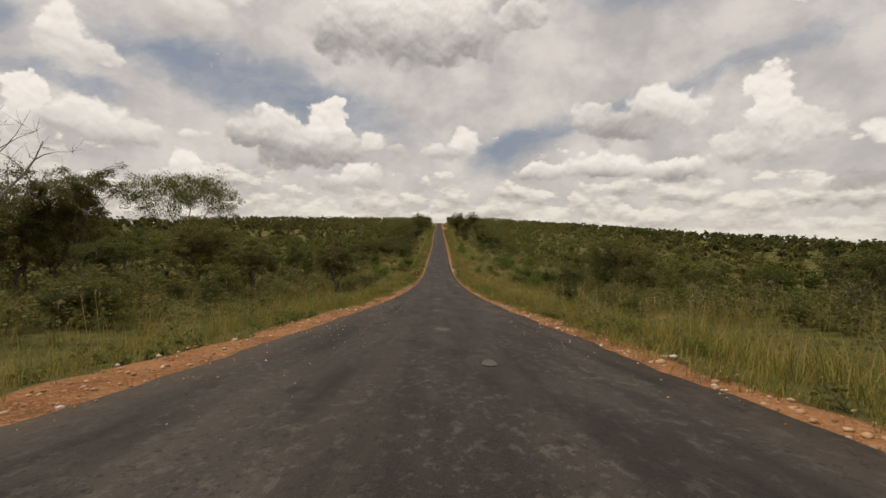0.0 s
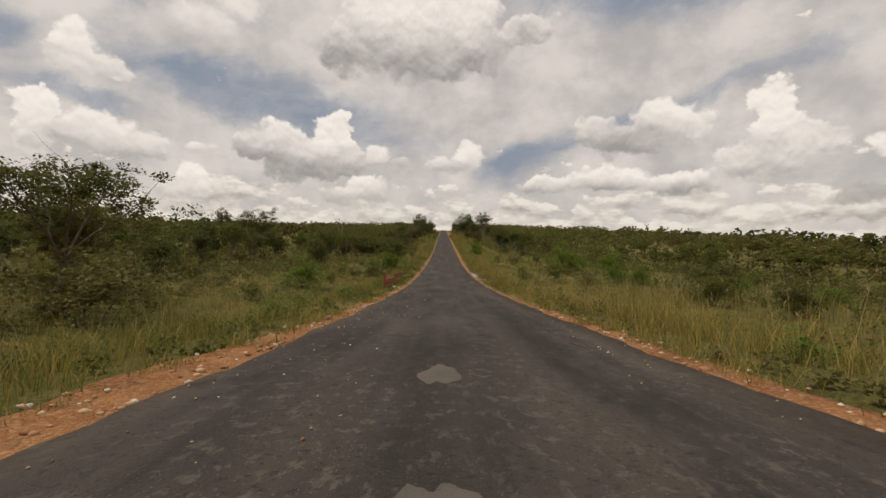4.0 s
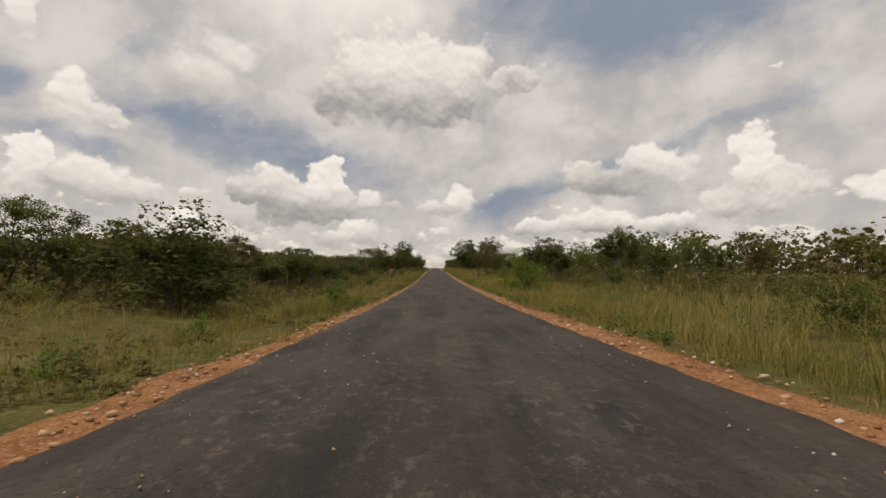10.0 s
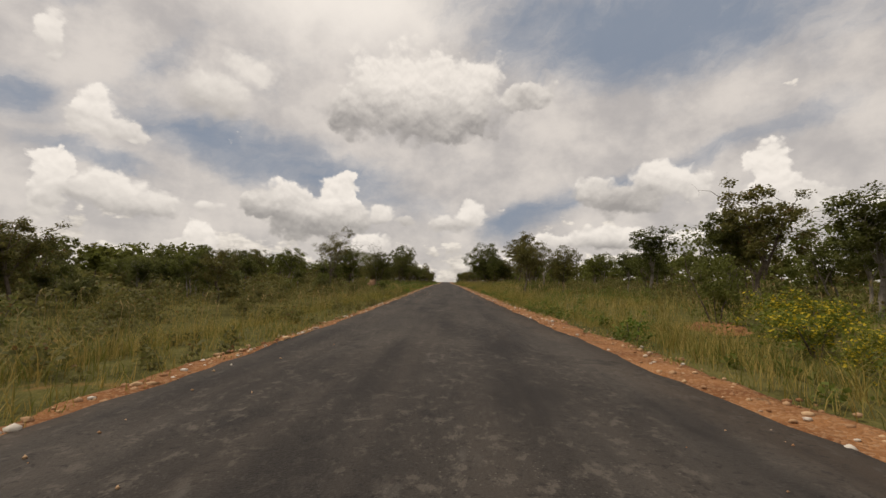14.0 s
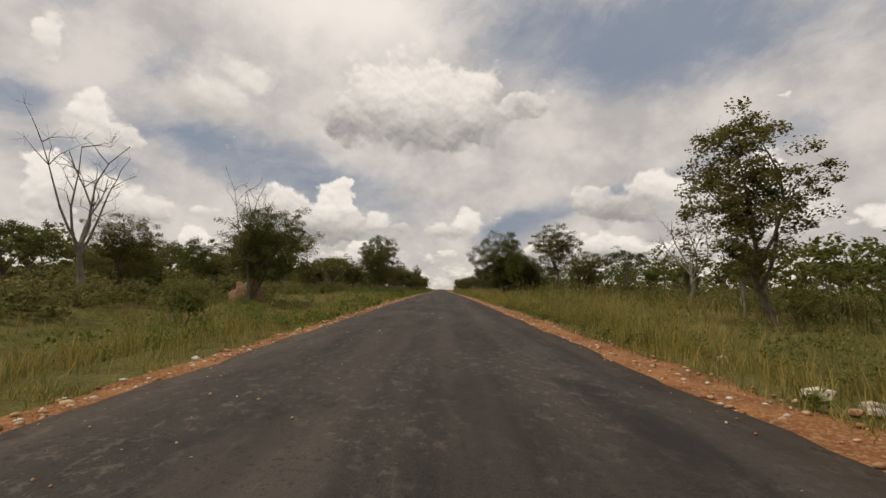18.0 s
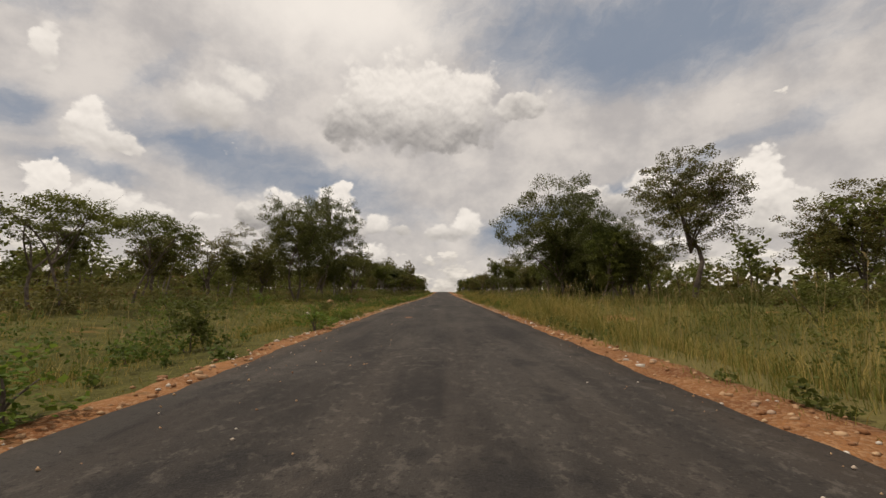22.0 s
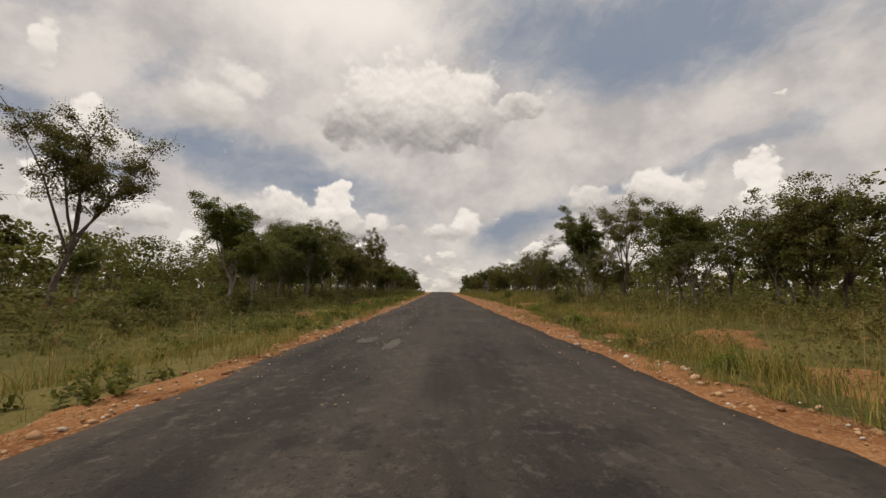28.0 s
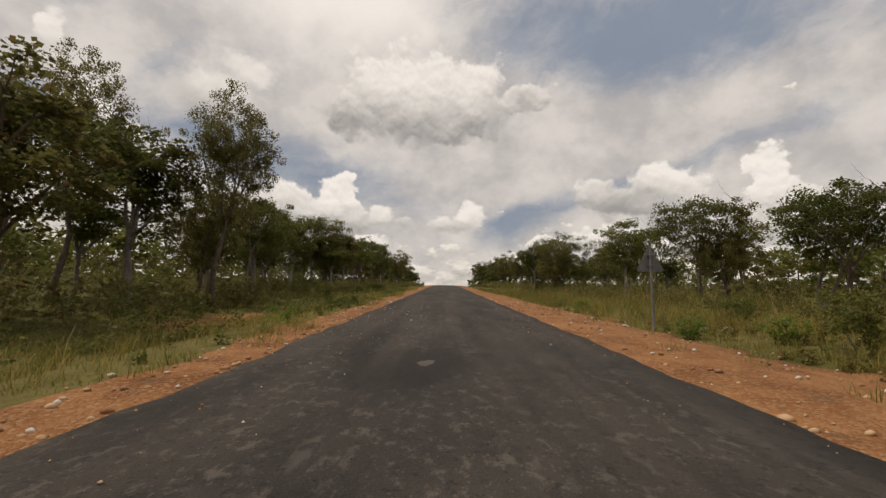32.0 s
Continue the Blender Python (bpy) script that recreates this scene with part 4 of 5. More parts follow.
def woods_mesh(spots, tufts, count, size):
    """Many small trees in one mesh, for the wood behind."""
    pieces_v, pieces_f, trunks = [], [], []
    r = np.random.default_rng(len(spots))
    for x, y, h in spots:
        z = ground_at(x, y)
        w = h * r.uniform(0.65, 0.95)
        flatness = r.uniform(0.2, 0.34)
        c = r.normal(0, 1, (tufts, 3))
        c /= np.linalg.norm(c, axis=1)[:, None]
        c = c * (r.uniform(0, 1, tufts) ** 0.4)[:, None] * (w * 0.5, w * 0.5, h * flatness) + (x, y, z + h * (1 - flatness))
        low = r.normal(0, 1, (max(tufts // 3, 3), 3)) * (w * 0.45, w * 0.45, 0.12 * h) + (x, y, z + 0.16 * h)
        v, f = leaves(np.concatenate([c, low]), 0.07 * w + 0.1, count, size, r)
        pieces_v.append(v)
        trunks.append(tube([(x, y, z - 0.2), (x + r.normal(0, 0.2), y + r.normal(0, 0.2), z + 0.75 * h)], [0.09, 0.04], 3))
    v = np.concatenate(pieces_v)
    return (v, np.arange(len(v)).reshape(-1, 4)), join(trunks)


def build_woods():
    belts = ((25, 48, -30, 170, 34, 18, 0.28, 0.85), (48, 95, -30, 170, 24, 13, 0.48, 0.8), (95, 260, -60, 220, 14, 9, 0.95, 0.42), (25, 48, 170, 640, 26, 12, 0.38, 0.7), (48, 95, 170, 660, 10, 8, 0.85, 0.55), (95, 260, 220, 760, 5, 6, 1.8, 0.3))
    for side, rows, where in ((-1, LEFT_WOOD, "left"), (1, RIGHT_WOOD, "right")):
        for k, (a, b, y0, y1, tufts, count, size, thin) in enumerate(belts):
            crowns, trunks = woods_mesh(scatter(side, rows, y0, y1, a, b, thin), tufts, count, size)
            wood_thing = new("woodland")
            tagged(wood_thing, "dense low miombo woodland behind the roadside trees", "woodland", kind="stuff")
            part("crowns", mesh_of("crowns", *crowns), (LEAF, LEAF_OLIVE, LEAF_DARK)[k % 3], wood_thing)
            part("trunks", mesh_of("trunks", *trunks), BARK, wood_thing)
    # the near belt over the crest and the far country
    spots = [(s * x, y, h) for s in (-1, 1) for _, y, h in scatter(1, LEFT_WOOD, 560, 700, 10, 26, 1.0) for x in (rng.uniform(9, 26),)]
    spots += [(float(rng.uniform(-1, 1) * y * 1.2), float(y), 7.0) for y in rng.uniform(720, 1500, 900)]
    spots = [s for s in spots if abs(s[0]) > 13]
    crowns, trunks = woods_mesh(spots, 9, 7, 1.3)
    far = tagged(new("woodland"), "distant low woodland over the crest of the road", "woodland", kind="stuff")
    part("crowns", mesh_of("crowns", *crowns), LEAF_DARK, far)
    part("trunks", mesh_of("trunks", *trunks), BARK, far)


def understorey():
    """Low thickets under and between the trees."""
    r = np.random.default_rng(21)
    for side, rows in ((-1, LEFT_WOOD), (1, RIGHT_WOOD)):
        for y0 in range(-20, 640, 110):
            spots = []
            for y in np.arange(y0, y0 + 110, 2.2):
                start = wood(rows, y)[0]
                for k in range(11):
                    q = start - 1.5 + 34 * r.uniform() ** 1.6
                    spots.append((side * q, y + r.uniform(0, 2.2), r.uniform(0.6, 1.6)))
            vs = []
            for x, y, h in spots:
                w = h * r.uniform(0.9, 1.6)
                c = r.normal(0, 1, (7, 3)) * (0.3 * w, 0.3 * w, 0.22 * h) + (x, y, ground_at(x, y) + 0.45 * h)
                near = abs(x) < wood(rows, y)[0] + 5
                vs.append(leaves(c, 0.10 * w + 0.06, 26 if near else 7, 0.13 if near else 0.34, r, 0.9)[0])
            v = np.concatenate(vs)
            ob = part("thicket", mesh_of("thicket", v, np.arange(len(v)).reshape(-1, 4)), LEAF_OLIVE if y0 % 220 else LEAF)
            tagged(ob, "low tangled undergrowth below the roadside trees", "undergrowth", kind="stuff")


plant_belt()
build_woods()
understorey()


# ---------------------------------------------------------------- grass
def blades(roots, heights, widths, r, lean=0.6):
    """Bent tapering blades: five corners each, as a quad and a folded tip."""
    n = len(roots)
    a = r.uniform(0, 2 * math.pi, n)
    out = np.stack([np.cos(a), np.sin(a), np.zeros(n)], 1)
    side = np.stack([-np.sin(a), np.cos(a), np.zeros(n)], 1) * widths[:, None] * 0.5
    bow = out * (heights * lean * r.uniform(0.2, 1.3, n))[:, None]
    h = heights[:, None] * np.array([0, 0, 1.0])
    v = np.stack([roots - side, roots + side, roots + side * 0.8 + bow * 0.3 + h * 0.55, roots - side * 0.8 + bow * 0.3 + h * 0.55,
                  roots + side * 0.12 + bow + h, roots - side * 0.12 + bow + h], 1).reshape(-1, 3)
    i = np.arange(n)[:, None] * 6
    f = np.concatenate([i + np.array([0, 1, 2, 3]), i + np.array([3, 2, 4, 5])])
    return v, f


# how tall the grass of the verge grows
LEFT_GRASS = ((-60, 0.8), (0, 0.8), (30, 0.95), (60, 0.65), (100, 0.6), (150, 0.6), (200, 0.7), (280, 0.5), (340, 0.45), (420, 0.45), (470, 0.4), (700, 0.6))
RIGHT_GRASS = ((-60, 0.8), (0, 1.0), (60, 0.9), (110, 0.8), (150, 1.0), (200, 0.9), (260, 0.9), (290, 1.2), (330, 1.1), (360, 1.1), (400, 0.8), (450, 0.9), (700, 0.8))


def grass_belt(name, side, y0, y1, a, b, per, blade_count, mat, width, label, scale=1.0, tall=0.0):
    r = np.random.default_rng(int(abs(y0) * 7 + a * 13 + side + 50))
    n = int((y1 - y0) * (b - a) * per)
    y = r.uniform(y0, y1, n)
    d = a + (b - a) * r.uniform(0, 1, n) ** 1.3
    start = bare_to(side, y)
    x = side * (start - 0.25 + d)
    clump = 0.5 + 0.5 * np.sin(x * 0.7 + 1.7 * np.sin(y * 0.23)) * np.sin(y * 0.41 + 1.1 * np.sin(x * 0.37))
    keep = r.uniform(0, 1, n) < 0.25 + 0.9 * clump
    x, y, d = x[keep], y[keep], d[keep]
    h = table(LEFT_GRASS if side < 0 else RIGHT_GRASS, y) * scale * np.clip(0.22 + d / 3.2, 0.22, 1.0)
    h = h * (0.5 + 0.75 * (0.5 + 0.5 * np.sin(y * 0.19 + 1.3 * np.sin(x * 0.5) + side) * np.sin(x * 0.36 + 0.9 * np.sin(y * 0.13))))
    base = np.stack([x, y, land_z(x, y) - 0.03], 1)
    roots = np.repeat(base, blade_count, 0) + r.normal(0, 0.11, (len(base) * blade_count, 3)) * (1, 1, 0)
    hh = np.repeat(h, blade_count) * r.uniform(0.45, 1.25, len(roots))
    if tall:
        hh *= np.where(r.uniform(0, 1, len(roots)) < tall, 1.6, 1.0)
    v, f = blades(roots, hh, width * r.uniform(0.6, 1.4, len(roots)), r, 0.85)
    tagged(part(name, mesh_of(name, v, f), mat), label, "grass", kind="stuff")


for side in (-1, 1):
    for y0 in range(0, 520, 130):
        grass_belt("verge_grass", side, y0, y0 + 130, 0.0, 3.8, 9.0, 10, GRASS, 0.011, "green and straw-coloured grass along the gravel edge", 0.95)
        grass_belt("tall_grass", side, y0, y0 + 130, 2.2, 13.0, 2.9, 11, TALL_GRASS, 0.013, "tall green and straw-coloured savanna grass", 0.85, 0.12)
        grass_belt("field_grass", side, y0, y0 + 130, 12.0, 36.0, 0.55, 7, LOW_GRASS, 0.065, "rough grass between the trees", 0.95)


def herbs():
    """Leafy plants that grow all through the grass, lower towards the gravel."""
    r = np.random.default_rng(61)
    for side in (-1, 1):
        for y0 in range(0, 520, 130):
            n = 1500
            y = y0 + 130 * r.uniform(0, 1, n)
            d = 0.1 + 12 * r.uniform(0, 1, n) ** 1.5
            x = side * (bare_to(side, y) + d)
            field = np.sin(y * 0.31 + 1.1 * np.sin(x * 0.6)) * np.sin(x * 0.55 + y * 0.09 + side) + 0.6 * np.sin(y * 0.77 + x)
            keep = field > r.uniform(-0.7, 0.7, n)
            x, y, d = x[keep], y[keep], d[keep]
            h = np.clip(0.12 + 0.14 * d, 0.15, 0.75) * r.uniform(0.6, 1.7, len(x))
            z = land_z(x, y)
            centres, reach = [], []
            for k in range(6):
                q = r.normal(0, 0.22, (len(x), 2)) * h[:, None]
                centres.append(np.stack([x + q[:, 0], y + q[:, 1], z + h * r.uniform(0.2, 1.0, len(x))], 1))
            v, f = leaves(np.concatenate(centres), 0.10, 9, 0.085, r, 0.9)
            ob = part("herbs", mesh_of("herbs", v, f), (LEAF, LEAF_OLIVE, HERB)[(y0 // 130 + (side > 0)) % 3])
            tagged(ob, "low leafy green plants growing among the verge grass", "herbs", kind="stuff")


HERB = mat_leaf("herb_leaf", (0.055, 0.090, 0.016), (0.13, 0.17, 0.034))
herbs()


def shoulder_tufts():
    """Clumps of grass on the broad bare shoulders."""
    r = np.random.default_rng(62)
    for side, y0, y1 in ((-1, 20, 90), (1, 2, 80), (-1, 120, 160), (1, 395, 500), (-1, 400, 500)):
        n = int((y1 - y0) * 3.2)
        y = r.uniform(y0, y1, n)
        edge = table(LEFT_EDGE if side < 0 else RIGHT_EDGE, y)
        wide = table(LEFT_SHOULDER if side < 0 else RIGHT_SHOULDER, y)
        x = edge + side * wide * (0.25 + 0.8 * r.uniform(0, 1, n) ** 0.6)
        keep = np.sin(y * 0.45 + x) + 0.8 * np.sin(y * 1.1 + 2 * x) > 0.1
        x, y, edge = x[keep], y[keep], edge[keep]
        z = np.array([shoulder_z(a, b, c) for a, b, c in zip(x, y, edge)])
        per = 26
        roots = np.repeat(np.stack([x, y, z - 0.02], 1), per, 0) + r.normal(0, 0.13, (len(x) * per, 3)) * (1, 1, 0)
        v, f = blades(roots, r.uniform(0.08, 0.34, len(roots)), np.full(len(roots), 0.010), r, 1.1)
        tagged(part("grass_tufts", mesh_of("grass_tufts", v, f), GRASS), "short green tufts of grass on the bare gravel", "grass", kind="stuff")


shoulder_tufts()


def soil_patch(x, y, w, l, seed):
    """A bare spot of ochre soil in the grass."""
    r = random.Random(seed)
    a1, a2, a3 = (r.uniform(0, 6.28) for _ in range(3))
    verts, faces, n, rings = [(x, y, ground_at(x, y) + 0.16)], [], 36, 4
    for j in range(1, rings + 1):
        for k in range(n):
            a = 2 * math.pi * k / n
            q = (1 + 0.22 * math.sin(2 * a + a1) + 0.16 * math.sin(3 * a + a2) + 0.1 * math.sin(7 * a + a3)) * j / rings
            px, py = x + 0.5 * w * q * math.cos(a), y + 0.5 * l * q * math.sin(a)
            verts.append((px, py, ground_at(px, py) + (0.16, 0.15, 0.13, 0.09, -0.06)[j] + 0.03 * math.sin(5 * px + 3 * py)))
    for k in range(n):
        faces.append((0, 1 + k, 1 + (k + 1) % n, 1 + (k + 1) % n))
    me = bpy.data.meshes.new("soil_patch")
    quads = [(1 + j * n + k, 1 + (j + 1) * n + k, 1 + (j + 1) * n + (k + 1) % n, 1 + j * n + (k + 1) % n) for j in range(rings - 1) for k in range(n)]
    me.from_pydata(verts, [], [f[:3] for f in faces] + quads)
    me.polygons.foreach_set("use_smooth", np.ones(len(me.polygons), bool))
    tagged(part("soil_patch", me, SOIL), "bare ochre soil showing through the verge grass", "soil", kind="structure")


for k, spot in enumerate((
    (8.6, 401, 3.0, 5.0), (6.6, 407, 2.2, 6.0), (10.4, 410, 3.6, 5.0), (8.4, 417, 3.0, 6.0), (11.0, 424, 3.0, 7.0), (9.6, 446, 3.4, 6.0), (10.2, 456, 2.6, 5.0), (-8.4, 424, 2.6, 4.0), (-9.0, 447, 3.0, 7.0), (-11.0, 456, 3.2, 6.0),
    (-8.6, 466, 2.6, 8.0), (-10.5, 440, 2.4, 4.0), (8.0, 140, 2.4, 4.0), (10.6, 337, 2.2, 4.0), (9.2, 362, 3.0, 4.0), (10.5, 214, 2.0, 4.0),
)):
    soil_patch(*spot, k)


def stalks():
    """Seeding grass stalks that stand over the rest, with a loose plume each."""
    r = np.random.default_rng(91)
    for side in (-1, 1):
        n = 2600
        y = r.uniform(4, 520, n)
        d = 1.6 + 15 * r.uniform(0, 1, n) ** 1.5
        x = side * (bare_to(side, y) + d)
        group = np.sin(y * 0.21 + 1.3 * side) * np.sin(x * 0.45 + y * 0.07) + 0.5 * np.sin(y * 0.55)
        keep = group > -0.15
        x, y = x[keep], y[keep]
        n = len(x)
        h = table(LEFT_GRASS if side < 0 else RIGHT_GRASS, y) * r.uniform(1.1, 1.9, n)
        root = np.stack([x, y, land_z(x, y) - 0.03], 1)
        top = root + np.stack([r.normal(0, 0.16, n) * h, r.normal(0, 0.16, n) * h, h], 1)
        w = np.stack([np.cos(y), np.sin(y), 0 * y], 1) * 0.006
        mid = root * 0.45 + top * 0.55 + (0, 0, 0.02)
        stem = np.stack([root - w, root + w, mid + w, mid - w, mid - w, mid + w, top + w * 0.5, top - w * 0.5], 1)
        plume = []
        for k in range(5):
            base = top + (mid - top) * (0.05 + 0.07 * k)
            tip = base + r.normal(0, 0.05, (n, 3)) + (0, 0, 0.10)
            q = np.stack([-np.sin(y + k), np.cos(y + k), 0 * y], 1) * 0.014
            plume.append(np.stack([base, (base + tip) / 2 + q, tip, (base + tip) / 2 - q], 1))
        v = np.concatenate([stem, *plume], 1).reshape(-1, 3)
        f = np.arange(len(v)).reshape(-1, 4)
        ob = part("grass_stalks", mesh_of("grass_stalks", v, f), STRAW)
        tagged(ob, "dry straw-coloured seeding grass stalks over the verge", "grass", kind="stuff")


STRAW = mat_leaf("straw", (0.20, 0.15, 0.06), (0.42, 0.33, 0.16))
stalks()


# ---------------------------------------------------------------- stones
def stone_mesh(seed):
    bm = bmesh.new()
    bmesh.ops.create_icosphere(bm, subdivisions=1, radius=1.0)
    r = random.Random(seed)
    for v in bm.verts:
        v.co *= r.uniform(0.72, 1.2)
        v.co.z *= 0.7
    me = bpy.data.meshes.new("rock")
    bm.to_mesh(me)
    bm.free()
    return me


ROCKS = [stone_mesh(s) for s in range(4)]


def rock(x, y, size, k, mat, label, turn=0.0, lift=0.3):
    me = ROCKS[k % 4].copy()
    me.materials.append(mat)
    ob = new("rock", me)
    edge = table(LEFT_EDGE if x < 0 else RIGHT_EDGE, y)
    z = shoulder_z(x, y, edge) if abs(x) < 6 else ground_at(x, y)
    ob.matrix_basis = pose(x, y, z + lift * size, 0, 0, turn) @ Matrix.Diagonal((size * 1.25, size * 0.9, size, 1))
    return tagged(ob, label, "rock", "roadside rocks")


PALE, OCHRE = "pale weathered rock lying on the verge", "ochre rock in the loose gravel"
def lay_rocks(rows):
    for x, y, s, mat in rows:
        rock(x, y, 0.75 * s, int(abs(x * 10)) + int(y), mat, PALE if mat is STONE else OCHRE, (x * 77 + y * 13) % 360)


lay_rocks((
    (-3.8, 91.5, 0.18, STONE), (-3.6, 99.2, 0.14, STONE), (3.7, 104.0, 0.09, STONE), (4.25, 104.1, 0.12, RED_STONE), (4.1, 104.5, 0.17, STONE), (4.35, 104.9, 0.15, STONE),
    (3.8, 105.2, 0.12, STONE), (6.7, 137.6, 0.16, STONE), (5.6, 138.0, 0.14, STONE), (9.5, 142.5, 0.2, STONE), (10.4, 143.6, 0.3, RED_STONE), (11.0, 144.0, 0.26, RED_STONE),
    (10.0, 144.6, 0.22, RED_STONE), (6.4, 167.4, 0.2, STONE), (-4.3, 168.0, 0.12, STONE), (4.9, 168.0, 0.16, STONE), (4.6, 190.6, 0.17, STONE), (4.9, 257.4, 0.10, RED_STONE),
    (5.3, 257.6, 0.12, STONE), (5.6, 258.0, 0.17, STONE), (5.2, 258.3, 0.24, STONE), (7.6, 264.5, 0.22, STONE), (-4.0, 290.2, 0.17, STONE), (-8.6, 305, 0.13, STONE),
))
lay_rocks((
    (-10.2, 306, 0.2, STONE), (-8.8, 312, 0.14, STONE), (-11.4, 341, 0.2, STONE), (-9.4, 342.0, 0.32, STONE), (-6.8, 343.6, 0.12, STONE), (10.4, 360.0, 0.18, STONE),
    (-12.4, 361, 0.5, RED_STONE), (9.8, 361, 0.2, STONE), (11.0, 361.5, 0.3, STONE), (7.8, 362, 0.12, STONE), (9.2, 362.5, 0.26, STONE), (8.6, 363.4, 0.14, STONE),
    (-11, 364, 0.26, STONE), (-9.6, 366, 0.2, STONE), (-7.4, 370, 0.2, STONE), (10.5, 424, 0.16, STONE), (7.2, 455, 0.2, STONE), (-7.5, 455, 0.14, RED_STONE),
    (-15.5, 462.0, 0.3, RED_STONE), (9.0, 463.2, 0.12, RED_STONE), (8.4, 464, 0.16, STONE), (9.9, 465.0, 0.26, STONE), (9.4, 465.5, 0.2, STONE), (6.9, 466.5, 0.16, STONE),
))


def gravel():
    """Loose stones on both shoulders, too many to count."""
    r = np.random.default_rng(5)
    bm = bmesh.new()
    bmesh.ops.create_icosphere(bm, subdivisions=0, radius=1.0)
    ball = np.array([v.co[:] for v in bm.verts])
    tri = np.array([[v.index for v in f.verts] for f in bm.faces])
    bm.free()
    for side, edges, widths in ((-1, LEFT_EDGE, LEFT_SHOULDER), (1, RIGHT_EDGE, RIGHT_SHOULDER)):
        n = 6000
        y = r.uniform(2, 480, n)
        q = r.uniform(0, 1, n) ** 1.4
        e = table(edges, y)
        x = e + side * (0.05 + q * table(widths, y) * 1.15)
        s = 0.018 + 0.03 * r.uniform(0, 1, n) ** 2 + 0.04 * r.uniform(0, 1, n) ** 14
        z = np.array([shoulder_z(a, b, c) for a, b, c in zip(x, y, e)])
        shape = ball[None] * r.uniform(0.65, 1.3, (n, len(ball), 1)) * s[:, None, None] * (1.2, 1, 0.7)
        v = shape + np.stack([x, y, z + 0.25 * s], 1)[:, None]
        f = tri[None] + (np.arange(n) * len(ball))[:, None, None]
        ob = part("loose_gravel", mesh_of("loose_gravel", v.reshape(-1, 3), f.reshape(-1, 3)), PEBBLE)
        tagged(ob, "loose orange and pale stones scattered along the shoulder", "gravel", kind="stuff")


def road_chips():
    """Stone chips strewn over the asphalt, most of them towards the left edge."""
    r = np.random.default_rng(15)
    n = 8000
    y = r.uniform(4, 470, n)
    zone = np.sin(y * 0.11) + 0.6 * np.sin(y * 0.043 + 2)
    keep = r.uniform(-1.2, 1.2, n) < zone
    y = y[keep]
    n = len(y)
    left = r.uniform(0, 1, n) < 0.7
    q = r.uniform(0, 1, n) ** 1.8
    x = np.where(left, table(LEFT_EDGE, y) + 0.1 + 2.2 * q, table(RIGHT_EDGE, y) - 0.1 - 1.2 * q)
    s = 0.007 + 0.016 * r.uniform(0, 1, n) ** 1.6
    corner = np.array([(1, 0, 0), (-1, 0, 0), (0, 1, 0), (0, -1, 0), (0, 0, 0.8), (0, 0, -0.8)])
    tri = np.array([(0, 2, 4), (2, 1, 4), (1, 3, 4), (3, 0, 4), (2, 0, 5), (1, 2, 5), (3, 1, 5), (0, 3, 5)])
    z = np.array([road_top(a, b) for a, b in zip(x, y)])
    v = corner[None] * r.uniform(0.6, 1.4, (n, 6, 1)) * s[:, None, None] + np.stack([x, y, z + 0.4 * s], 1)[:, None]
    f = tri[None] + (np.arange(n) * 6)[:, None, None]
    ob = part("stone_chips", mesh_of("stone_chips", v.reshape(-1, 3), f.reshape(-1, 3)), PEBBLE)
    tagged(ob, "pale stone chips strewn over the asphalt", "gravel", kind="stuff")


def mat_pebble():
    m, g = material("pebble")
    one = g.node("ShaderNodeNewGeometry").outputs["Random Per Island"]
    c = g.mix(one, (0.22, 0.10, 0.045), (0.50, 0.34, 0.20))
    c = g.mix(g.ramp(g.math("FRACT", g.math("MULTIPLY", one, 9.7)), 0.75, 0.9), c, (0.55, 0.50, 0.43))
    finish(g, c, 0.9, g.noise(place(g), 50, 3), 0.4, 0.01, specular=0.2)
    return m


PEBBLE = mat_pebble()
gravel()
road_chips()


# ---------------------------------------------------------------- worn patches in the asphalt
def road_patch(x, y, w, l, seed, mat=WORN, label="pale worn patch in the dark asphalt"):
    r = random.Random(seed)
    a1, a2, a3 = (r.uniform(0, 6.28) for _ in range(3))
    bm = bmesh.new()
    ring = []
    n = 40
    for k in range(n):
        a = 2 * math.pi * k / n
        q = 1 + 0.14 * math.sin(2 * a + a1) + 0.10 * math.sin(3 * a + a2) + 0.07 * math.sin(7 * a + a3) + r.uniform(-0.04, 0.04)
        px, py = x + 0.5 * w * q * math.cos(a), y + 0.5 * l * q * math.sin(a)
        ring.append(bm.verts.new((px, py, road_top(px, py) + 0.004)))
    mid = bm.verts.new((x, y, road_top(x, y) + 0.006))
    for k in range(n):
        bm.faces.new((ring[k], ring[(k + 1) % n], mid))
    tagged(part("road_patch", bm, mat), label, "road patch", "patches in the road", "structure")


def wear_road(rows):
    for x, y, w, l in rows:
        road_patch(x, y, 0.65 * w, 0.65 * l, int(10 * y))


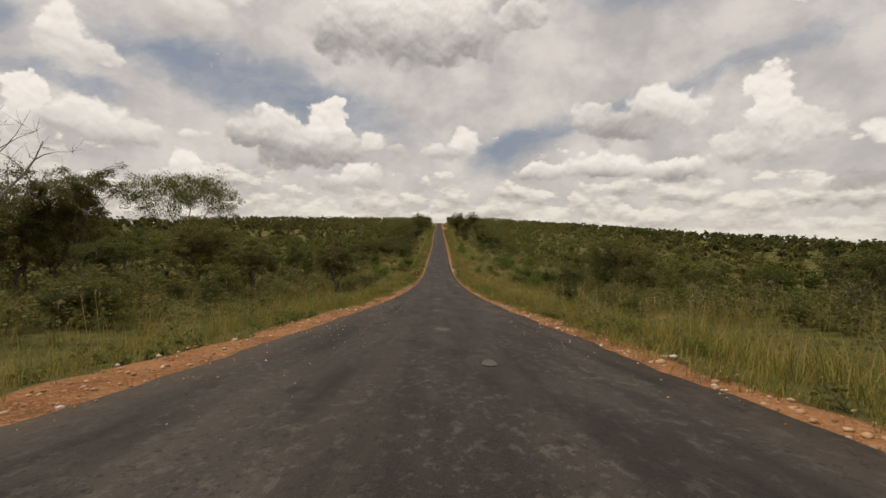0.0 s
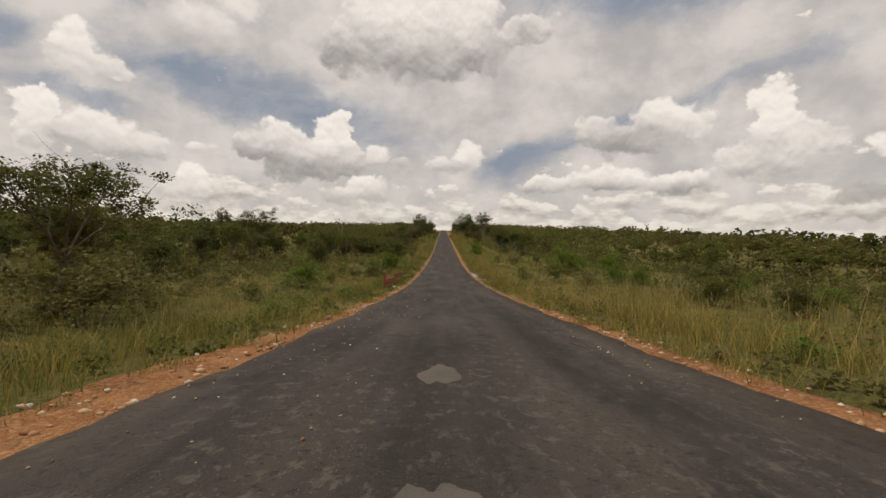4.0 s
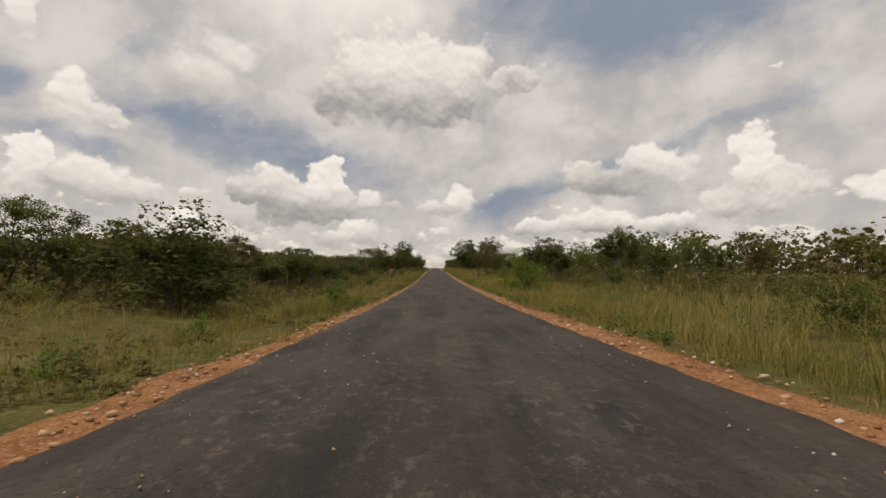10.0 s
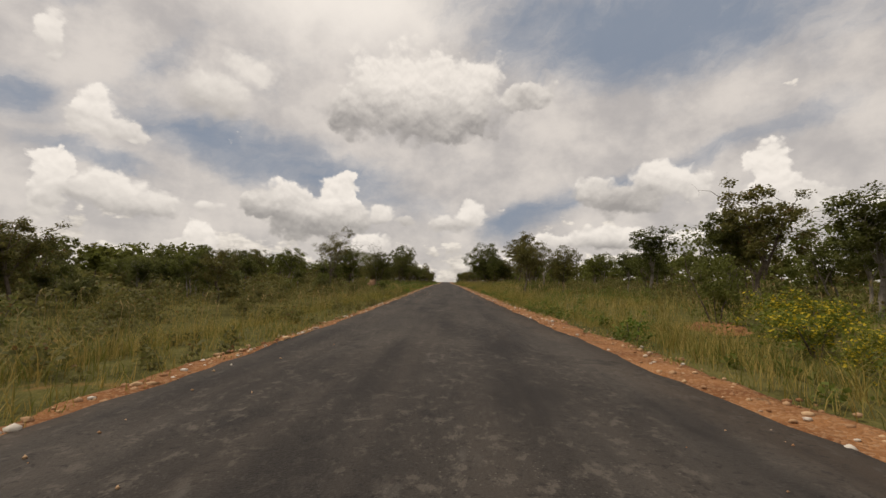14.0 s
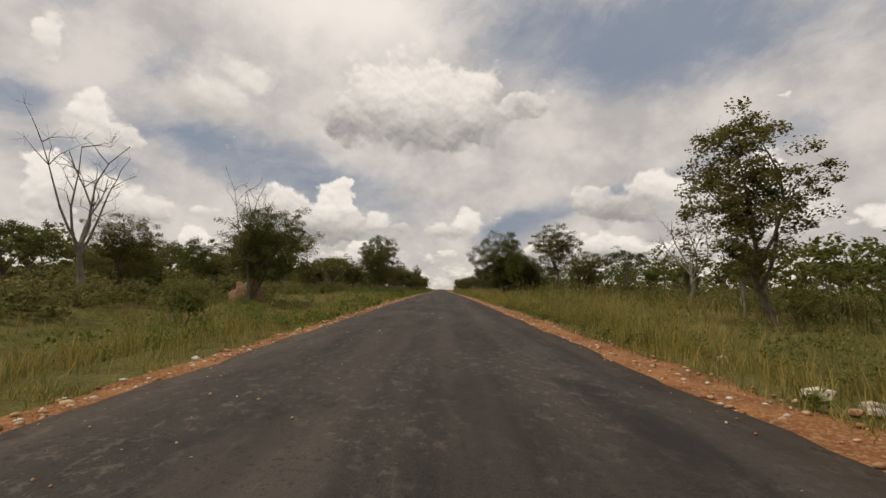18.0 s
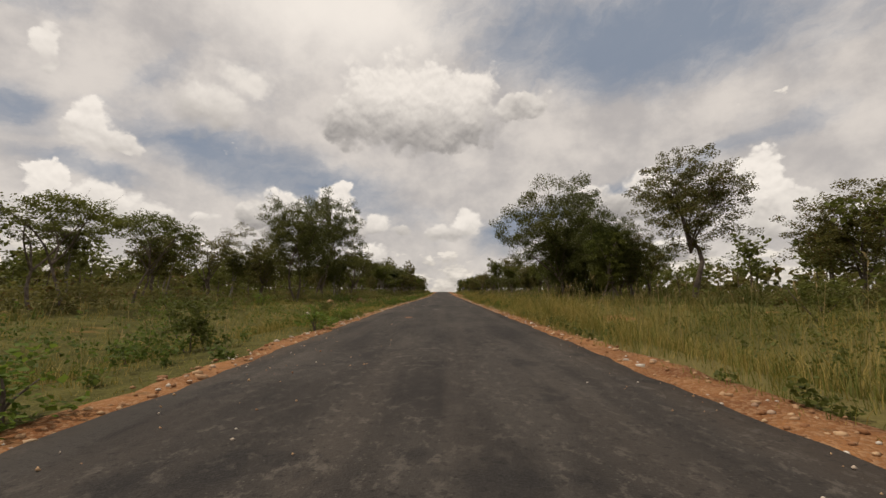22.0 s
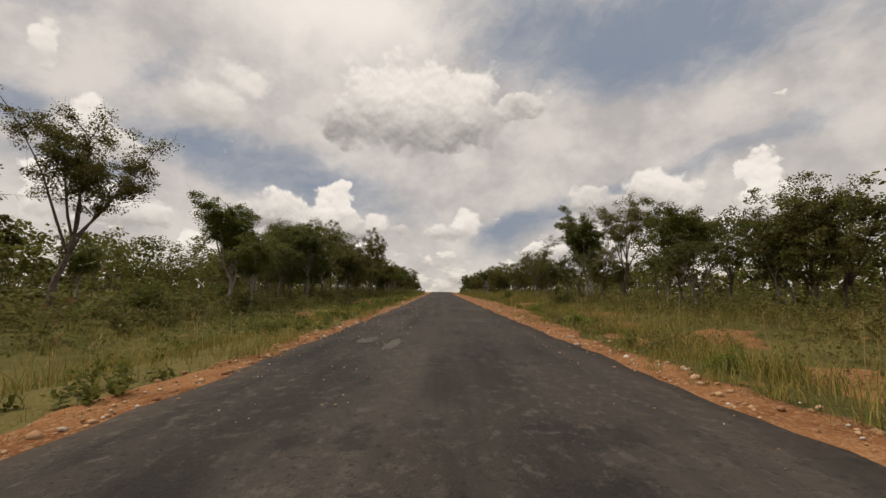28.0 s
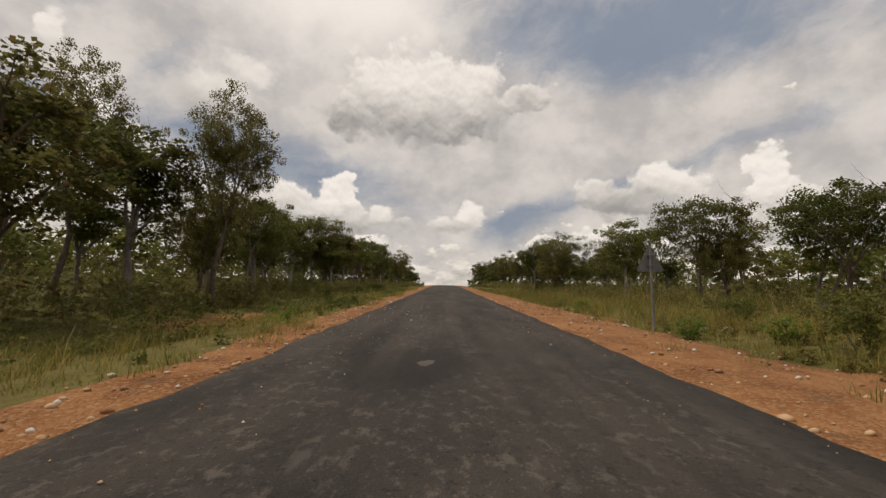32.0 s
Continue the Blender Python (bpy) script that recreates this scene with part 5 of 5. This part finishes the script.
wear_road((
    (1.0, 7.4, 0.4, 0.9), (0.3, 13.0, 0.6, 1.4), (0.1, 21.5, 0.5, 1.6), (0.2, 34, 0.7, 2.4), (1.4, 48, 0.7, 2.0), (-0.2, 58.2, 0.8, 2.2),
    (-0.2, 62, 0.7, 2.0), (-0.6, 91.2, 1.0, 1.8), (2.5, 99.6, 0.9, 2.6), (-1.0, 101.6, 0.8, 0.9), (1.9, 103.8, 0.6, 0.8), (-0.75, 105.6, 0.7, 0.9),
    (3.0, 106.0, 0.3, 0.8), (-1.55, 107.2, 0.55, 1.4), (-0.75, 108.8, 0.5, 1.2), (-0.9, 120.0, 1.0, 2.0), (-0.5, 134.2, 0.3, 0.5), (-0.7, 136, 0.3, 0.4),
))
wear_road((
    (0.4, 270.5, 0.5, 2.0), (-0.5, 273.0, 0.45, 1.3), (-0.05, 273.2, 0.3, 1.6), (-1.0, 304.5, 0.4, 0.9),
    (-0.3, 338.2, 1.0, 1.8), (-0.2, 361.5, 0.5, 1.6), (-1.5, 364, 0.9, 2.0), (0.0, 365, 0.4, 1.4), (-1.0, 403.0, 0.5, 3.0), (-1.7, 404.0, 0.6, 2.6),
    (-1.8, 430.5, 1.2, 3.0), (-0.3, 455, 0.35, 0.8), (0.1, 462.3, 0.3, 0.7),
))
road_patch(-1.25, 329.0, 0.35, 0.9, 77, DUST, "smear of red dust on the asphalt")


# ---------------------------------------------------------------- bridge rails
def box(bm, a, b, bevel=0.0):
    """A box between two corners."""
    m = Matrix.Translation([(p + q) / 2 for p, q in zip(a, b)]) @ Matrix.Diagonal([abs(q - p) for p, q in zip(a, b)] + [1])
    made = bmesh.ops.create_cube(bm, size=1.0, matrix=m)
    if bevel:
        edges = list({e for v in made["verts"] for e in v.link_edges})
        bmesh.ops.bevel(bm, geom=edges, offset=bevel, segments=1, affect="EDGES")


def beam(name, x, y0, y1, z0, z1, height, thing):
    """A channel beam between two heights: web with two flanges."""
    bm = bmesh.new()
    for a, b, c, d in ((-0.012, 0.012, 0.0, height), (-0.012, 0.07, height - 0.014, height), (-0.012, 0.07, 0.0, 0.014)):
        corners = [bm.verts.new((x + px, y, z + pz)) for y, z in ((y0, z0), (y1, z1)) for px, pz in ((a, c), (b, c), (b, d), (a, d))]
        for f in ((0, 1, 2, 3), (7, 6, 5, 4), (0, 4, 5, 1), (1, 5, 6, 2), (2, 6, 7, 3), (3, 7, 4, 0)):
            bm.faces.new([corners[i] for i in f])
    part(name, bm, RED_PAINT, thing)


def bridge_rail(x, y0, y1, drop, tall_post, label):
    thing = tagged(new("bridge_rail"), label, "railing", "bridge rails")
    foot = ground_at(x, y0)
    thing.location = (x, y0, foot)
    z0, z1 = float(road_z(y0)) - drop, float(road_z(y1)) - drop
    dz = lambda y: (z0 + (z1 - z0) * (y - y0) / (y1 - y0)) - foot
    beam("top_beam", 0.02, 0.0, y1 - y0, dz(y0) + 0.52, dz(y1) + 0.52, 0.24, thing)
    beam("lower_beam", 0.02, 0.0, y1 - y0, dz(y0) + 0.06, dz(y1) + 0.06, 0.15, thing)
    count = 5
    for k in range(count):
        y = y0 + 0.12 + (y1 - y0 - 0.24) * k / (count - 1)
        w = 0.075 if k in (0, count - 1) else 0.035
        bm = bmesh.new()
        low = ground_at(x, y) - foot - 0.2
        box(bm, (-w - 0.03, y - y0 - w, low), (0.005, y - y0 + w, dz(y) + 0.70), 0.008)
        part("post", bm, RED_PAINT, thing)
    if tall_post:
        bm = bmesh.new()
        box(bm, (-0.08, -0.22, -0.25), (0.09, -0.02, dz(y0) + 1.22), 0.012)
        part("end_post", bm, RED_PAINT, thing, "taller square red end post")


bridge_rail(-4.4, 90.8, 97.4, 0.22, True, "rusty red painted steel bridge railing with tall end post")
bridge_rail(-4.5, 98.9, 106.6, 0.04, False, "rusty red painted steel bridge railing in tall grass")


def headwall():
    """The culvert's slab at the road's edge, over the ditch."""
    bm = bmesh.new()
    n = 12
    rows = []
    for k in range(n + 1):
        y = 109.5 + 6.6 * k / n
        inner, outer = 3.32 + 0.05 * math.sin(k * 2.1), 4.0 + 0.5 * math.sin(math.pi * k / n) + 0.1 * math.sin(k * 3.3)
        z = float(road_z(y)) - 0.02
        rows.append([bm.verts.new(p) for p in ((inner, y, z - 0.25), (inner, y, z), (outer, y, z - 0.04), (outer, y, z - 0.75))])
    for a, b in zip(rows, rows[1:]):
        for i in range(3):
            bm.faces.new((a[i], a[i + 1], b[i + 1], b[i]))
    bm.faces.new(rows[0][::-1])
    bm.faces.new(rows[-1])
    tagged(part("culvert_slab", bm, CONCRETE), "pale worn concrete culvert slab at the road's edge", "culvert", kind="structure")


headwall()


# ---------------------------------------------------------------- road sign, seen from behind
def road_sign(x, y):
    z = shoulder_z(x, y, 3.1)
    sign = tagged(new("road_sign"), "triangular road sign seen from its grey metal back", "road sign")
    sign.location = (x, y, z)
    bm = bmesh.new()
    bmesh.ops.create_cone(bm, cap_ends=True, segments=12, radius1=0.045, radius2=0.042, depth=3.2, matrix=Matrix.Translation((0, 0, 1.4)))
    part("pole", bm, GREY_METAL, sign)
    bm = bmesh.new()
    half, low, high = 0.46, 2.12, 2.93
    front = [bm.verts.new((px, 0.062, pz)) for px, pz in ((-half, low), (-half + 0.06, low - 0.05), (half - 0.06, low - 0.05), (half, low), (0.04, high), (-0.04, high))]
    face = bm.faces.new(front)
    made = bmesh.ops.extrude_face_region(bm, geom=[face])
    bmesh.ops.translate(bm, vec=(0, 0.012, 0), verts=[g for g in made["geom"] if isinstance(g, bmesh.types.BMVert)])
    bmesh.ops.recalc_face_normals(bm, faces=bm.faces)
    part("plate", bm, GREY_METAL, sign, "bare grey back of the triangular plate")
    for h in (2.25, 2.6):
        bm = bmesh.new()
        box(bm, (-0.13, 0.03, h), (0.13, 0.062, h + 0.05), 0.004)
        box(bm, (-0.06, -0.055, h + 0.005), (0.06, 0.03, h + 0.045), 0.004)
        part("bracket", bm, GREY_METAL, sign)


road_sign(6.95, 464.0)


# ---------------------------------------------------------------- earth mounds
def mound(x, y, w, h, seed, label):
    bm = bmesh.new()
    bmesh.ops.create_icosphere(bm, subdivisions=4, radius=1.0)
    for v in bm.verts:
        n = noise.noise(v.co * 2.2 + Vector((seed, 0, 0))) * 0.35 + noise.noise(v.co * 5 + Vector((0, seed, 0))) * 0.16
        v.co *= 1 + n
        v.co = Vector((v.co.x * w * 0.5, v.co.y * w * 0.5, max(v.co.z, -0.2) * h))
    for f in bm.faces:
        f.smooth = True
    ob = tagged(part("earth_mound", bm, MOUND), label, "mound", "earth mounds")
    ob.location = (x, y, ground_at(x, y) - 0.05)


mound(-13.2, 285.2, 2.2, 1.5, 1, "weathered brown earth mound beside the trees")
mound(-8.0, 116.5, 1.6, 0.9, 2, "pale brown earth mound in the grass")
mound(-10.8, 372.0, 1.4, 0.6, 3, "low ochre earth mound in the grass")
mound(11.0, 144.8, 2.6, 0.5, 4, "low heap of ochre earth and rubble")
